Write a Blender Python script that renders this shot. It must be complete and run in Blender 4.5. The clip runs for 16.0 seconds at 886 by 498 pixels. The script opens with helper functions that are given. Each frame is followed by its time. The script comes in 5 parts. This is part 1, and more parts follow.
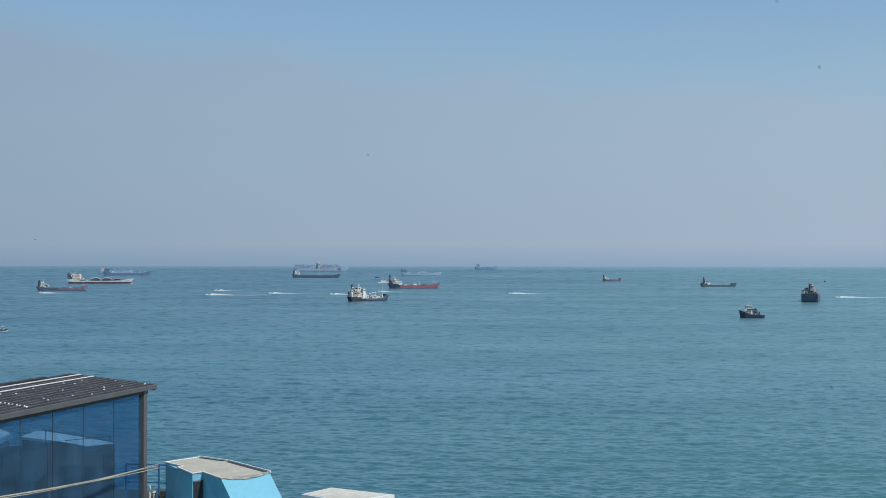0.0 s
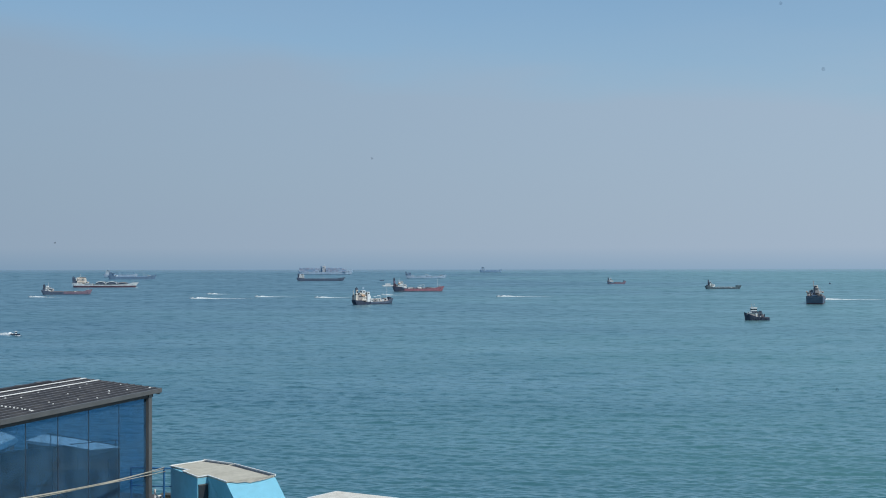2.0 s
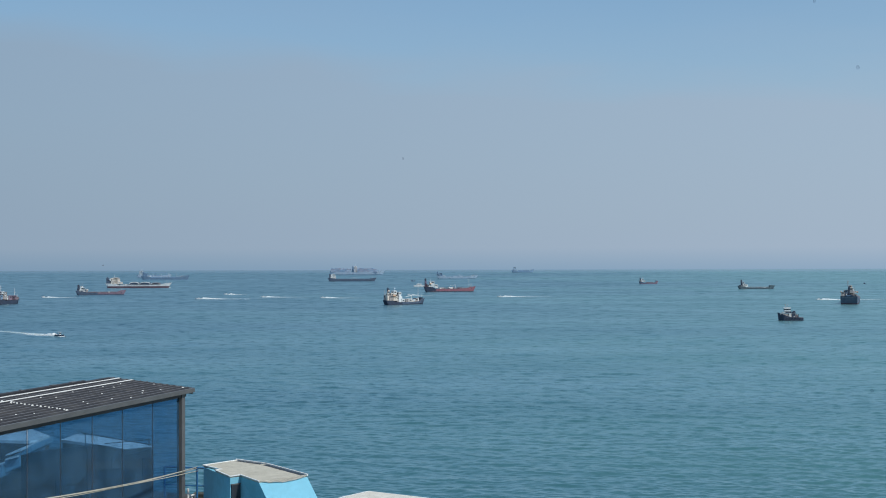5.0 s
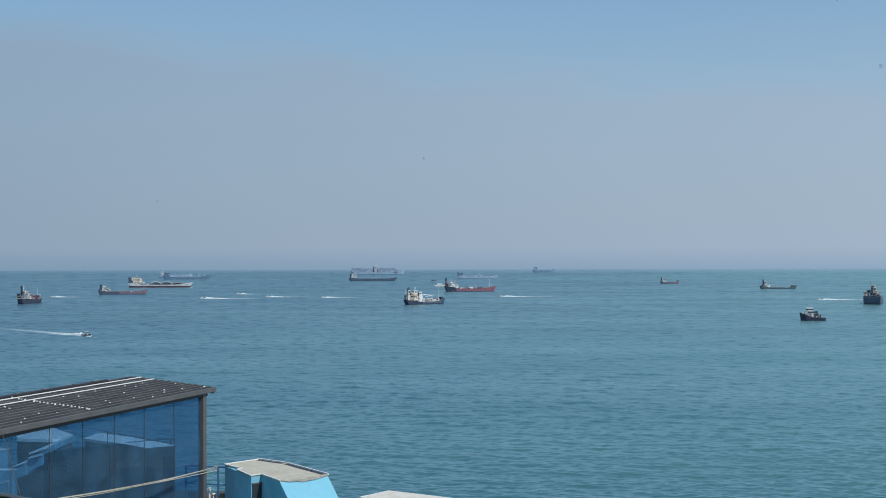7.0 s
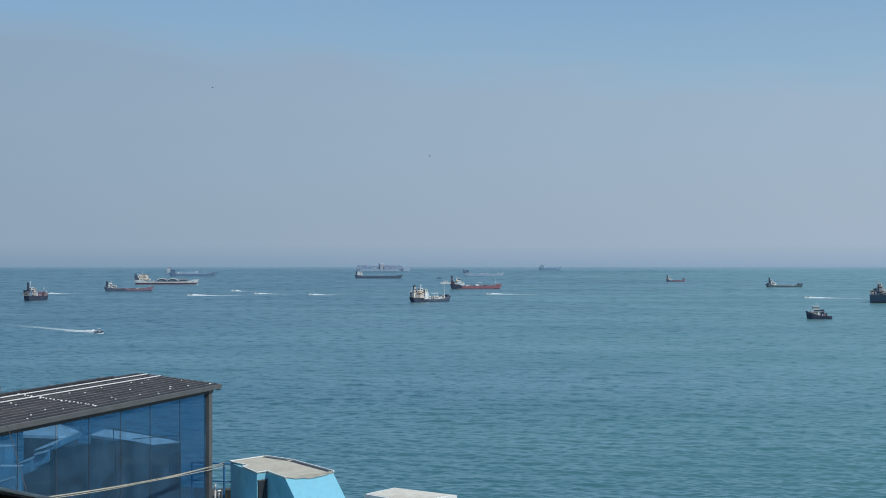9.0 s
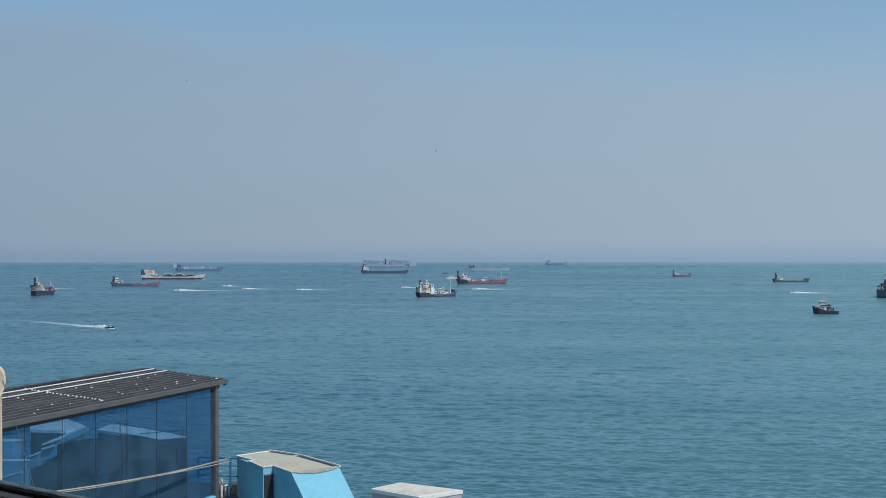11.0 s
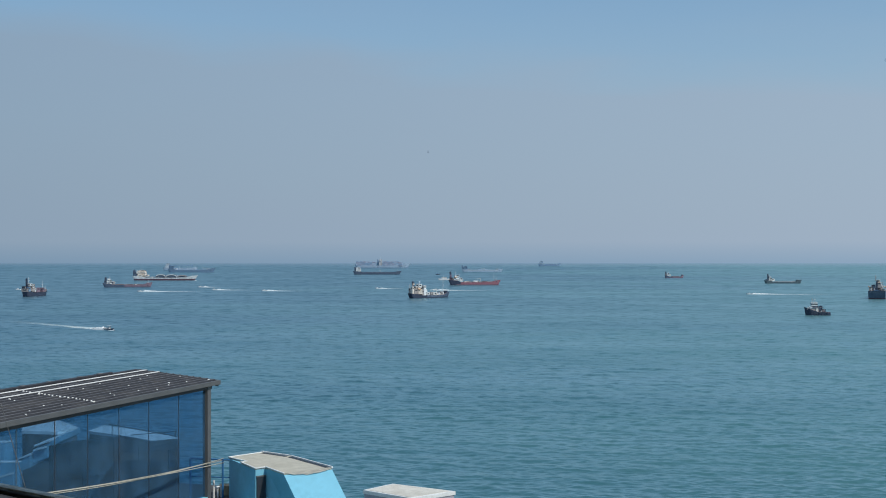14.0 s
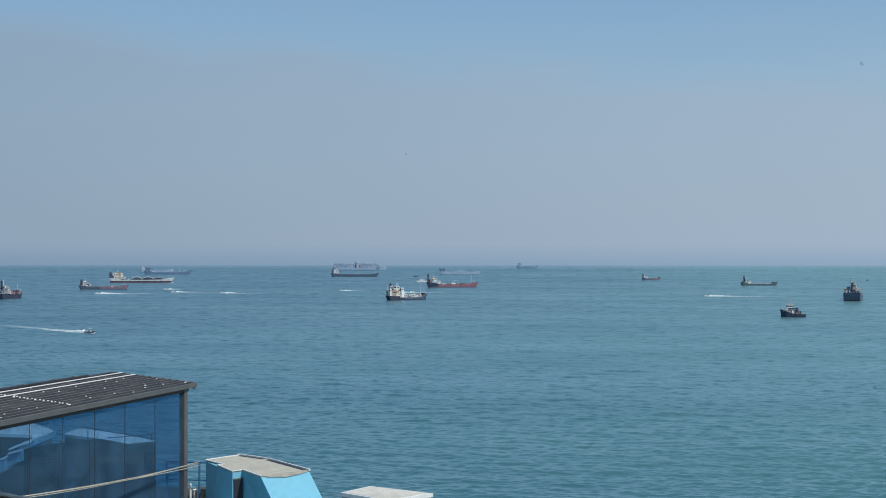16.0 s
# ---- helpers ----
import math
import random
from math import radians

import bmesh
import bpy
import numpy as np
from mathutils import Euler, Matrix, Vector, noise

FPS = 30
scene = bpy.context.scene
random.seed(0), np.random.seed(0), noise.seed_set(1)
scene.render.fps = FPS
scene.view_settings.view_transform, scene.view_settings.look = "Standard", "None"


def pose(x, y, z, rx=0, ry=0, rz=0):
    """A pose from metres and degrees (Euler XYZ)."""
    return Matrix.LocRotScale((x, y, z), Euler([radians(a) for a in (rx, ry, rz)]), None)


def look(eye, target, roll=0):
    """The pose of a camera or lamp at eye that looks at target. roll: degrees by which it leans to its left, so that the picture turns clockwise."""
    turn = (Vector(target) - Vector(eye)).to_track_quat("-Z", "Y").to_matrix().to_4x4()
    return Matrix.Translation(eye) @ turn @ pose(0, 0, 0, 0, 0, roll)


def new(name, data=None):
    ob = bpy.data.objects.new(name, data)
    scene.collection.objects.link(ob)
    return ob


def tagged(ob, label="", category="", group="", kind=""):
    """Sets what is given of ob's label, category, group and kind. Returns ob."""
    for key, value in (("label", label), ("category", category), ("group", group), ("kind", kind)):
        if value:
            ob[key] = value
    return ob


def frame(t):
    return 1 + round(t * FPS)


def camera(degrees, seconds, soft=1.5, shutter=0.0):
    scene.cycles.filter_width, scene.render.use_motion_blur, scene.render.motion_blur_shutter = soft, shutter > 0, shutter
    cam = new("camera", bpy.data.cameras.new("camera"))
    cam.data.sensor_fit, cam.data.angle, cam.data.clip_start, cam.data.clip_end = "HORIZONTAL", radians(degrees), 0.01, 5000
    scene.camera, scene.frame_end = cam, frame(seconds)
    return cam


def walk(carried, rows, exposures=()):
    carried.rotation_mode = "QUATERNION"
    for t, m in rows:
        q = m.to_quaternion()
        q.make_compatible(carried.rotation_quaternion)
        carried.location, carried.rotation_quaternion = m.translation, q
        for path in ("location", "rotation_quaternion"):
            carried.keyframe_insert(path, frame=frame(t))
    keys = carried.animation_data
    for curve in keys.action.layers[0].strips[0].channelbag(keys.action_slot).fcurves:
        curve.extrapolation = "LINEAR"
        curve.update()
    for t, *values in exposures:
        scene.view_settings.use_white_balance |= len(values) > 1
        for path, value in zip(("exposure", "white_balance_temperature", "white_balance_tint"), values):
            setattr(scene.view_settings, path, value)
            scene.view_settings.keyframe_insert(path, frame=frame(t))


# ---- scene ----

# ---------------------------------------------------------------- camera
EYE = (0.0, 0.0, 60.0)
PATH = [
    (0, 90.137, -0.073, 0.001), (0.5, 90.132, -0.053, 0.059), (1, 90.157, 0.003, 0.123), (1.5, 90.211, 0.003, 0.164),
    (2, 90.280, 0.072, 0.209), (2.5, 90.308, 0.136, 0.266), (3, 90.283, 0.173, 0.389), (3.5, 90.281, 0.161, 0.605),
    (4, 90.319, 0.153, 0.940), (6.5, 90.247, 0.156, 2.518), (7, 90.285, 0.141, 2.647), (7.5, 90.340, 0.078, 2.724),
    (8, 90.337, 0.059, 2.730), (8.5, 90.263, 0.068, 2.796), (9, 90.167, 0.028, 2.921), (11.5, 89.921, 0.052, 3.216),
    (12, 89.934, 0.055, 3.172), (12.5, 89.971, 0.072, 3.094), (13, 90.004, 0.031, 3.005), (13.5, 89.995, -0.002, 2.935),
    (14, 89.986, 0.008, 2.857), (14.5, 90.038, -0.005, 2.691), (15, 90.077, -0.005, 2.406), (15.5, 90.057, 0.039, 2.082),
    (16, 90.086, -0.011, 1.808)]
cam = camera(40.0, 16.0, soft=1.0)
walk(cam, [(t, pose(*EYE, rx, ry, rz)) for t, rx, ry, rz in PATH],
     [(0, 0.0), (6.5, 0.0), (9, -0.02), (11.5, -0.06), (14, -0.06), (16, -0.02)])

# ---------------------------------------------------------------- sky and sun
SUN_ELEVATION, SUN_AZIMUTH = 49.0, 128.0        # azimuth clockwise from the line of sight
world = bpy.data.worlds.new("sky")
scene.world = world
world.use_nodes = True
wn, wl = world.node_tree.nodes, world.node_tree.links
wn.clear()
w_out = wn.new("ShaderNodeOutputWorld")
w_bg = wn.new("ShaderNodeBackground")
w_sky = wn.new("ShaderNodeTexSky")
w_sky.sky_type, w_sky.sun_disc = "NISHITA", False
w_sky.sun_elevation, w_sky.sun_rotation = radians(SUN_ELEVATION), radians(SUN_AZIMUTH)
w_sky.air_density, w_sky.dust_density, w_sky.ozone_density = 1.0, 1.0, 1.6
w_gain = wn.new("ShaderNodeMix")
w_gain.data_type, w_gain.blend_type = "RGBA", "MULTIPLY"
w_gain.inputs[0].default_value = 1.0
w_gain.inputs[7].default_value = (0.75, 1.08, 1.22, 1)
w_veil = wn.new("ShaderNodeMix")                  # thin high haze over the lower sky
w_veil.data_type = "RGBA"

w_co = wn.new("ShaderNodeTexCoord")
w_sep = wn.new("ShaderNodeSeparateXYZ")
w_noise = wn.new("ShaderNodeTexNoise")
w_noise.inputs["Scale"].default_value, w_noise.inputs["Detail"].default_value = 5.0, 5.0
w_map = wn.new("ShaderNodeMapping")
w_map.inputs["Scale"].default_value = (1, 1, 5)
w_tilt = wn.new("ShaderNodeMath")                 # the veil's upper edge comes lower to the right
w_tilt.operation, w_tilt.inputs[1].default_value = "MULTIPLY_ADD", 0.066
w_wob = wn.new("ShaderNodeMath")
w_wob.operation, w_wob.inputs[1].default_value = "MULTIPLY_ADD", 0.06
w_glow = wn.new("ShaderNodeMapRange")                # the haze scatters more and whiter light on the sun's side
w_glow.inputs[1].default_value, w_glow.inputs[2].default_value = -1.0, 1.0
w_side = wn.new("ShaderNodeMix")
w_side.data_type = "RGBA"
w_side.inputs[6].default_value, w_side.inputs[7].default_value = (1.97, 2.86, 3.91, 1), (4.50, 5.38, 6.64, 1)
w_low = wn.new("ShaderNodeMapRange")                 # thicker, duller air right on the horizon
w_low.inputs[1].default_value, w_low.inputs[2].default_value, w_low.inputs[3].default_value, w_low.inputs[4].default_value = -0.0125, 0.006, 0.0, 1.0
w_air = wn.new("ShaderNodeMix")
w_air.data_type = "RGBA"
w_air.inputs[6].default_value, w_air.inputs[7].default_value = (0.73, 0.85, 0.92, 1), (1, 1, 1, 1)
w_haze = wn.new("ShaderNodeMix")
w_haze.data_type, w_haze.blend_type = "RGBA", "MULTIPLY"
w_haze.inputs[0].default_value = 1.0
wl.new(w_sep.outputs["X"], w_glow.inputs[0])
wl.new(w_sep.outputs["Z"], w_low.inputs[0])
wl.new(w_glow.outputs[0], w_side.inputs[0])
wl.new(w_side.outputs[2], w_haze.inputs[6])
wl.new(w_low.outputs[0], w_air.inputs[0])
wl.new(w_air.outputs[2], w_haze.inputs[7])
wl.new(w_haze.outputs[2], w_veil.inputs[7])
w_ramp = wn.new("ShaderNodeValToRGB")
for e, (p, v) in zip((w_ramp.color_ramp.elements[0], w_ramp.color_ramp.elements[1], w_ramp.color_ramp.elements.new(0.132),
                      w_ramp.color_ramp.elements.new(0.17), w_ramp.color_ramp.elements.new(0.26)),
                     ((0.0, 0.985), (1.0, 0.06), (0.132, 0.88), (0.17, 0.50), (0.26, 0.19))):
    e.position, e.color = p, (v, v, v, 1)
wl.new(w_co.outputs["Generated"], w_sep.inputs[0])
wl.new(w_co.outputs["Generated"], w_map.inputs[0])
wl.new(w_map.outputs[0], w_noise.inputs["Vector"])
wl.new(w_sep.outputs["X"], w_tilt.inputs[0])
wl.new(w_sep.outputs["Z"], w_tilt.inputs[2])
wl.new(w_noise.outputs["Fac"], w_wob.inputs[0])
wl.new(w_tilt.outputs[0], w_wob.inputs[2])
w_off = wn.new("ShaderNodeMath")
w_off.operation, w_off.inputs[1].default_value = "SUBTRACT", 0.03
wl.new(w_wob.outputs[0], w_off.inputs[0])
wl.new(w_off.outputs[0], w_ramp.inputs[0])
wl.new(w_sky.outputs[0], w_gain.inputs[6])
wl.new(w_gain.outputs[2], w_veil.inputs[6])
wl.new(w_ramp.outputs[0], w_veil.inputs[0])
wl.new(w_veil.outputs[2], w_bg.inputs[0])
w_bg.inputs[1].default_value = 0.1035
wl.new(w_bg.outputs[0], w_out.inputs[0])

sun = new("sun", bpy.data.lights.new("sun", "SUN"))
sun.data.energy, sun.data.angle, sun.data.color = 3.15, radians(0.6), (1.0, 0.95, 0.87)
_az, _el = radians(SUN_AZIMUTH), radians(SUN_ELEVATION)
sun.matrix_world = look((math.sin(_az) * math.cos(_el) * 300, math.cos(_az) * math.cos(_el) * 300, math.sin(_el) * 300 + 60), (0, 0, 60))


# ---------------------------------------------------------------- materials
def mat(name, color, rough=0.6, metal=0.0, var=0.25, scale=2.0, bump=0.1, bump_scale=20.0, stain=None, stain_scale=0.6,
        stain_amount=0.35, spec=0.5, stretch=(1, 1, 1)):
    """Paint, metal, plaster or wood: fine grain, large blotches, a stain colour and relief."""
    m = bpy.data.materials.new(name)
    m.use_nodes = True
    n, l = m.node_tree.nodes, m.node_tree.links
    b = n["Principled BSDF"]
    co = n.new("ShaderNodeTexCoord")
    mp = n.new("ShaderNodeMapping")
    mp.inputs["Scale"].default_value = stretch
    l.new(co.outputs["Object"], mp.inputs[0])
    n1, n2, n3 = (n.new("ShaderNodeTexNoise") for _ in range(3))
    for node, s, d in ((n1, scale, 6), (n2, stain_scale, 5), (n3, bump_scale, 4)):
        node.inputs["Scale"].default_value, node.inputs["Detail"].default_value = s, d
        l.new(mp.outputs[0], node.inputs["Vector"])
    r1 = n.new("ShaderNodeMapRange")
    r1.inputs[1].default_value, r1.inputs[2].default_value = 0.3, 0.7
    r1.inputs[3].default_value, r1.inputs[4].default_value = 1 - var, 1 + var
    l.new(n1.outputs["Fac"], r1.inputs[0])
    mul = n.new("ShaderNodeMix")
    mul.data_type, mul.blend_type = "RGBA", "MULTIPLY"
    mul.inputs[0].default_value = 1.0
    mul.inputs[6].default_value = (*color, 1)
    l.new(r1.outputs[0], mul.inputs[7])
    st = n.new("ShaderNodeMix")
    st.data_type = "RGBA"
    st.inputs[7].default_value = (*(stain or tuple(c * 0.6 for c in color)), 1)
    r2 = n.new("ShaderNodeMapRange")
    r2.inputs[1].default_value, r2.inputs[2].default_value = 0.48, 0.72
    r2.inputs[3].default_value, r2.inputs[4].default_value = 0.0, stain_amount
    l.new(n2.outputs["Fac"], r2.inputs[0])
    l.new(r2.outputs[0], st.inputs[0])
    l.new(mul.outputs[2], st.inputs[6])
    l.new(st.outputs[2], b.inputs["Base Color"])
    b.inputs["Roughness"].default_value, b.inputs["Metallic"].default_value = rough, metal
    b.inputs["Specular IOR Level"].default_value = spec
    bp = n.new("ShaderNodeBump")
    bp.inputs["Strength"].default_value, bp.inputs["Distance"].default_value = bump, 0.02
    l.new(n3.outputs["Fac"], bp.inputs["Height"])
    l.new(bp.outputs[0], b.inputs["Normal"])
    return m


def glass(name, tint, gloss=0.10, rough=0.03):
    """A clear or tinted sheet: tinted passage and a mirror gloss that grows at grazing angles."""
    m = bpy.data.materials.new(name)
    m.use_nodes = True
    n, l = m.node_tree.nodes, m.node_tree.links
    n.clear()
    out, mix = n.new("ShaderNodeOutputMaterial"), n.new("ShaderNodeMixShader")
    tr, gl, fr = n.new("ShaderNodeBsdfTransparent"), n.new("ShaderNodeBsdfGlossy"), n.new("ShaderNodeLayerWeight")
    tr.inputs[0].default_value = (*tint, 1)
    gl.inputs["Roughness"].default_value = rough
    fr.inputs["Blend"].default_value = gloss
    l.new(fr.outputs["Fresnel"], mix.inputs[0])
    l.new(tr.outputs[0], mix.inputs[1])
    l.new(gl.outputs[0], mix.inputs[2])
    l.new(mix.outputs[0], out.inputs[0])
    return m


def coated_glass(name, tint, mirror, film):
    """Solar-control sheet: a blue half-mirror over tinted glass, with a thin dusty film."""
    m = bpy.data.materials.new(name)
    m.use_nodes = True
    n, l = m.node_tree.nodes, m.node_tree.links
    n.clear()
    out, m1, m2, tr, gl, df, co, no, rg, bp = (n.new("ShaderNode" + k) for k in (
        "OutputMaterial", "MixShader", "MixShader", "BsdfTransparent", "BsdfGlossy", "BsdfDiffuse", "TexCoord", "TexNoise", "MapRange", "Bump"))
    tr.inputs[0].default_value = (*tint, 1)
    gl.inputs[0].default_value, gl.inputs["Roughness"].default_value = (*mirror, 1), 0.02
    df.inputs[0].default_value = (*film, 1)
    m1.inputs[0].default_value = 0.04
    no.inputs["Scale"].default_value, no.inputs["Detail"].default_value = 1.1, 6
    rg.inputs[1].default_value, rg.inputs[2].default_value, rg.inputs[3].default_value, rg.inputs[4].default_value = 0.34, 0.68, 0.11, 0.32
    bp.inputs["Strength"].default_value, bp.inputs["Distance"].default_value = 0.15, 0.004
    l.new(co.outputs["Object"], no.inputs["Vector"])
    l.new(no.outputs["Fac"], rg.inputs[0])
    l.new(no.outputs["Fac"], bp.inputs["Height"])
    l.new(bp.outputs[0], gl.inputs["Normal"])
    l.new(tr.outputs[0], m1.inputs[1])
    l.new(gl.outputs[0], m1.inputs[2])
    l.new(m1.outputs[0], m2.inputs[1])
    l.new(df.outputs[0], m2.inputs[2])
    l.new(rg.outputs[0], m2.inputs[0])
    l.new(m2.outputs[0], out.inputs[0])
    return m


def sea_material():
    """Water: light from its body, the same from every side, under a mirror gloss that grows at grazing angles on the waves."""
    m = bpy.data.materials.new("sea_water")
    m.use_nodes = True
    n, l = m.node_tree.nodes, m.node_tree.links
    n.clear()
    out, water, haze, body, gloss, clear, fres, co, sx, up = (n.new("ShaderNode" + k) for k in (
        "OutputMaterial", "MixShader", "MixShader", "BsdfDiffuse", "BsdfGlossy", "BsdfTransparent", "Fresnel", "TexCoord", "SeparateXYZ", "CombineXYZ"))
    l.new(co.outputs["Object"], sx.inputs[0])

    def math_node(op, a, b=None, c=None):
        k = n.new("ShaderNodeMath")
        k.operation = op
        for q, v in enumerate((a, b, c)):
            if v is None:
                continue
            if isinstance(v, (int, float)):
                k.inputs[q].default_value = v
            else:
                l.new(v, k.inputs[q])
        return k.outputs[0]

    def span(v, a, b, c, d):
        k = n.new("ShaderNodeMapRange")
        for q, w in zip((1, 2, 3, 4), (a, b, c, d)):
            k.inputs[q].default_value = w
        l.new(v, k.inputs[0])
        return k.outputs[0]

    def tex(scale, sx_, sy_, detail=3.0, rough=0.55, turn=5):
        mp, t = n.new("ShaderNodeMapping"), n.new("ShaderNodeTexNoise")
        mp.inputs["Scale"].default_value = (sx_, sy_, 1)
        mp.inputs["Rotation"].default_value = (0, 0, radians(turn))
        t.inputs["Scale"].default_value, t.inputs["Detail"].default_value, t.inputs["Roughness"].default_value = scale, detail, rough
        l.new(co.outputs["Object"], mp.inputs[0])
        l.new(mp.outputs[0], t.inputs["Vector"])
        return t.outputs["Fac"]

    # silt: large soft patches; the body colour also turns darker and bluer westwards and offshore
    ramp = n.new("ShaderNodeValToRGB")
    ramp.color_ramp.elements[0].position, ramp.color_ramp.elements[0].color = 0.22, (0.016, 0.080, 0.133, 1)
    ramp.color_ramp.elements[1].position, ramp.color_ramp.elements[1].color = 0.70, (0.062, 0.178, 0.198, 1)
    offshore = math_node("MULTIPLY_ADD", math_node("MINIMUM", sx.outputs["Y"], 2600.0), -0.00012, 0.085)
    l.new(math_node("ADD", offshore, math_node("MULTIPLY_ADD", sx.outputs["X"], 0.00045, tex(0.0022, 0.5, 1.0, 4))), ramp.inputs[0])
    l.new(ramp.outputs[0], body.inputs[0])
    up.inputs[2].default_value = 1.0
    l.new(up.outputs[0], body.inputs["Normal"])

    # small chop and ripples on the modelled waves
    last = None
    for height, metres in ((tex(0.30, 0.45, 1.0, 2), 0.27), (tex(0.95, 0.45, 1.0, 2), 0.08)):
        bp = n.new("ShaderNodeBump")
        bp.inputs["Strength"].default_value, bp.inputs["Distance"].default_value = 1.0, metres
        l.new(height, bp.inputs["Height"])
        if last:
            l.new(last.outputs[0], bp.inputs["Normal"])
        last = bp
    fres.inputs["IOR"].default_value = 1.33
    l.new(last.outputs[0], fres.inputs["Normal"])
    l.new(last.outputs[0], gloss.inputs["Normal"])
    gloss.inputs[0].default_value = (0.81, 0.97, 0.965, 1)
    gloss.inputs["Roughness"].default_value = 0.28

    # groups of steeper and flatter waves, longer and broader offshore, and gusts
    far = math_node("MAXIMUM", sx.outputs["Y"], 150.0)
    grown = n.new("ShaderNodeCombineXYZ")
    l.new(math_node("DIVIDE", sx.outputs["X"], far), grown.inputs[0])
    l.new(math_node("LOGARITHM", far, math.e), grown.inputs[1])
    calm = span(tex(0.012, 0.30, 1.0, 5, 0.6), 0.36, 0.64, 0.86, 1.14)
    for size, low, high, a, b in ((1.0, 0.30, 0.47, 0.54, 1.04), (1.9, 0.28, 0.50, 0.60, 1.06)):
        mp, t = n.new("ShaderNodeMapping"), n.new("ShaderNodeTexNoise")
        mp.inputs["Scale"].default_value = (120 / size, 135 / size, 1)
        t.inputs["Scale"].default_value, t.inputs["Detail"].default_value = 1.0, 2.0
        l.new(grown.outputs[0], mp.inputs[0])
        l.new(mp.outputs[0], t.inputs["Vector"])
        calm = math_node("MULTIPLY", calm, span(t.outputs["Fac"], low, high, a, b))
    # rough water hides part of its own grazing faces
    shade = span(fres.outputs[0], 0.05, 0.36, 0.02, 0.485)
    l.new(math_node("MULTIPLY", shade, calm), water.inputs[0])
    l.new(body.outputs[0], water.inputs[1])
    l.new(gloss.outputs[0], water.inputs[2])
    # haze over the far rim is imitated: the water turns transparent with distance
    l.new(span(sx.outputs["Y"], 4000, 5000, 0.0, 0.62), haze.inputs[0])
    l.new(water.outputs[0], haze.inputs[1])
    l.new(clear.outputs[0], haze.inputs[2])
    l.new(haze.outputs[0], out.inputs[0])
    return m


def ship_paint(name, color, rust=(0.20, 0.14, 0.13), amount=0.35, rough=0.55):
    return mat(name, color, rough, var=0.18, scale=0.5, bump=0.05, bump_scale=2.0, stain=rust, stain_scale=0.22, stain_amount=amount,
               spec=0.25, stretch=(1, 1, 0.35))


M_SEA = sea_material()
M_FOAM = mat("foam", (0.80, 0.84, 0.86), 0.9, var=0.15, scale=0.8, bump=0.6, bump_scale=1.5, stain=(0.30, 0.48, 0.55), stain_scale=0.35, stain_amount=0.7)


def wake_material(name, color, dense):
    """White foam that breaks up and dissolves into the water towards the tail."""
    m = mat(name, color, 0.9, var=0.15, scale=0.8, bump=0.6, bump_scale=1.5, stain=(0.36, 0.55, 0.62), stain_scale=0.35, stain_amount=0.6)
    n, l = m.node_tree.nodes, m.node_tree.links
    b = n["Principled BSDF"]
    co, sp, no, ma, rg = (n.new("ShaderNode" + k) for k in ("TexCoord", "SeparateXYZ", "TexNoise", "Math", "MapRange"))
    no.inputs["Scale"].default_value, no.inputs["Detail"].default_value = 0.55, 4
    ma.operation, ma.inputs[1].default_value = "MULTIPLY_ADD", 0.62
    rg.inputs[1].default_value, rg.inputs[2].default_value, rg.inputs[3].default_value, rg.inputs[4].default_value = 0.60, 1.06, 0.0, dense
    l.new(co.outputs["Generated"], sp.inputs[0])
    l.new(co.outputs["Object"], no.inputs["Vector"])
    l.new(sp.outputs["X"], ma.inputs[0])
    l.new(no.outputs["Fac"], ma.inputs[2])
    l.new(ma.outputs[0], rg.inputs[0])
    l.new(rg.outputs[0], b.inputs["Alpha"])
    return m


M_WAKE = wake_material("dissolving_foam", (0.80, 0.84, 0.86), 0.84)
M_TRAIL = wake_material("thin_foam", (0.56, 0.71, 0.75), 0.85)
M_EARTH = mat("hillside_earth", (0.10, 0.11, 0.06), 0.95, var=0.4, scale=0.4, bump=0.8, bump_scale=1.5, stain=(0.20, 0.17, 0.12), stain_scale=0.05)
M_CONCRETE = mat("concrete", (0.33, 0.32, 0.30), 0.9, var=0.15, scale=3, bump=0.3, bump_scale=30, stain=(0.18, 0.17, 0.15), stain_scale=0.8)
M_FELT = mat("dark_roofing_felt", (0.055, 0.055, 0.058), 0.95, var=0.3, scale=3, bump=0.4, bump_scale=40, stain=(0.12, 0.11, 0.10), stain_scale=0.9)
M_DARKWALL = mat("weathered_dark_wall", (0.070, 0.062, 0.058), 0.9, var=0.3, scale=1.2, bump=0.3, bump_scale=14, stain=(0.16, 0.10, 0.07), stain_scale=0.7, stain_amount=0.6,
                 stretch=(1, 1, 0.3))
M_RUSTWALL = mat("rust_stained_plaster", (0.115, 0.075, 0.060), 0.9, var=0.35, scale=2.0, bump=0.3, bump_scale=14, stain=(0.05, 0.045, 0.045), stain_scale=1.1, stain_amount=0.7,
                 stretch=(1, 1, 0.25))
M_PATCH = mat("faded_plaster", (0.13, 0.13, 0.13), 0.9, var=0.3, scale=3.0, bump=0.3, bump_scale=14, stain=(0.07, 0.065, 0.06), stain_scale=2.0, stain_amount=0.8)
M_PALETOP = mat("pale_roof_screed", (0.62, 0.60, 0.54), 0.9, var=0.10, scale=4, bump=0.25, bump_scale=40, stain=(0.40, 0.37, 0.30), stain_scale=1.1, stain_amount=0.55)
M_CREAMTOP = mat("cream_roof_screed", (0.47, 0.45, 0.38), 0.92, var=0.10, scale=5, bump=0.3, bump_scale=45, stain=(0.33, 0.31, 0.25), stain_scale=1.3, stain_amount=0.5)
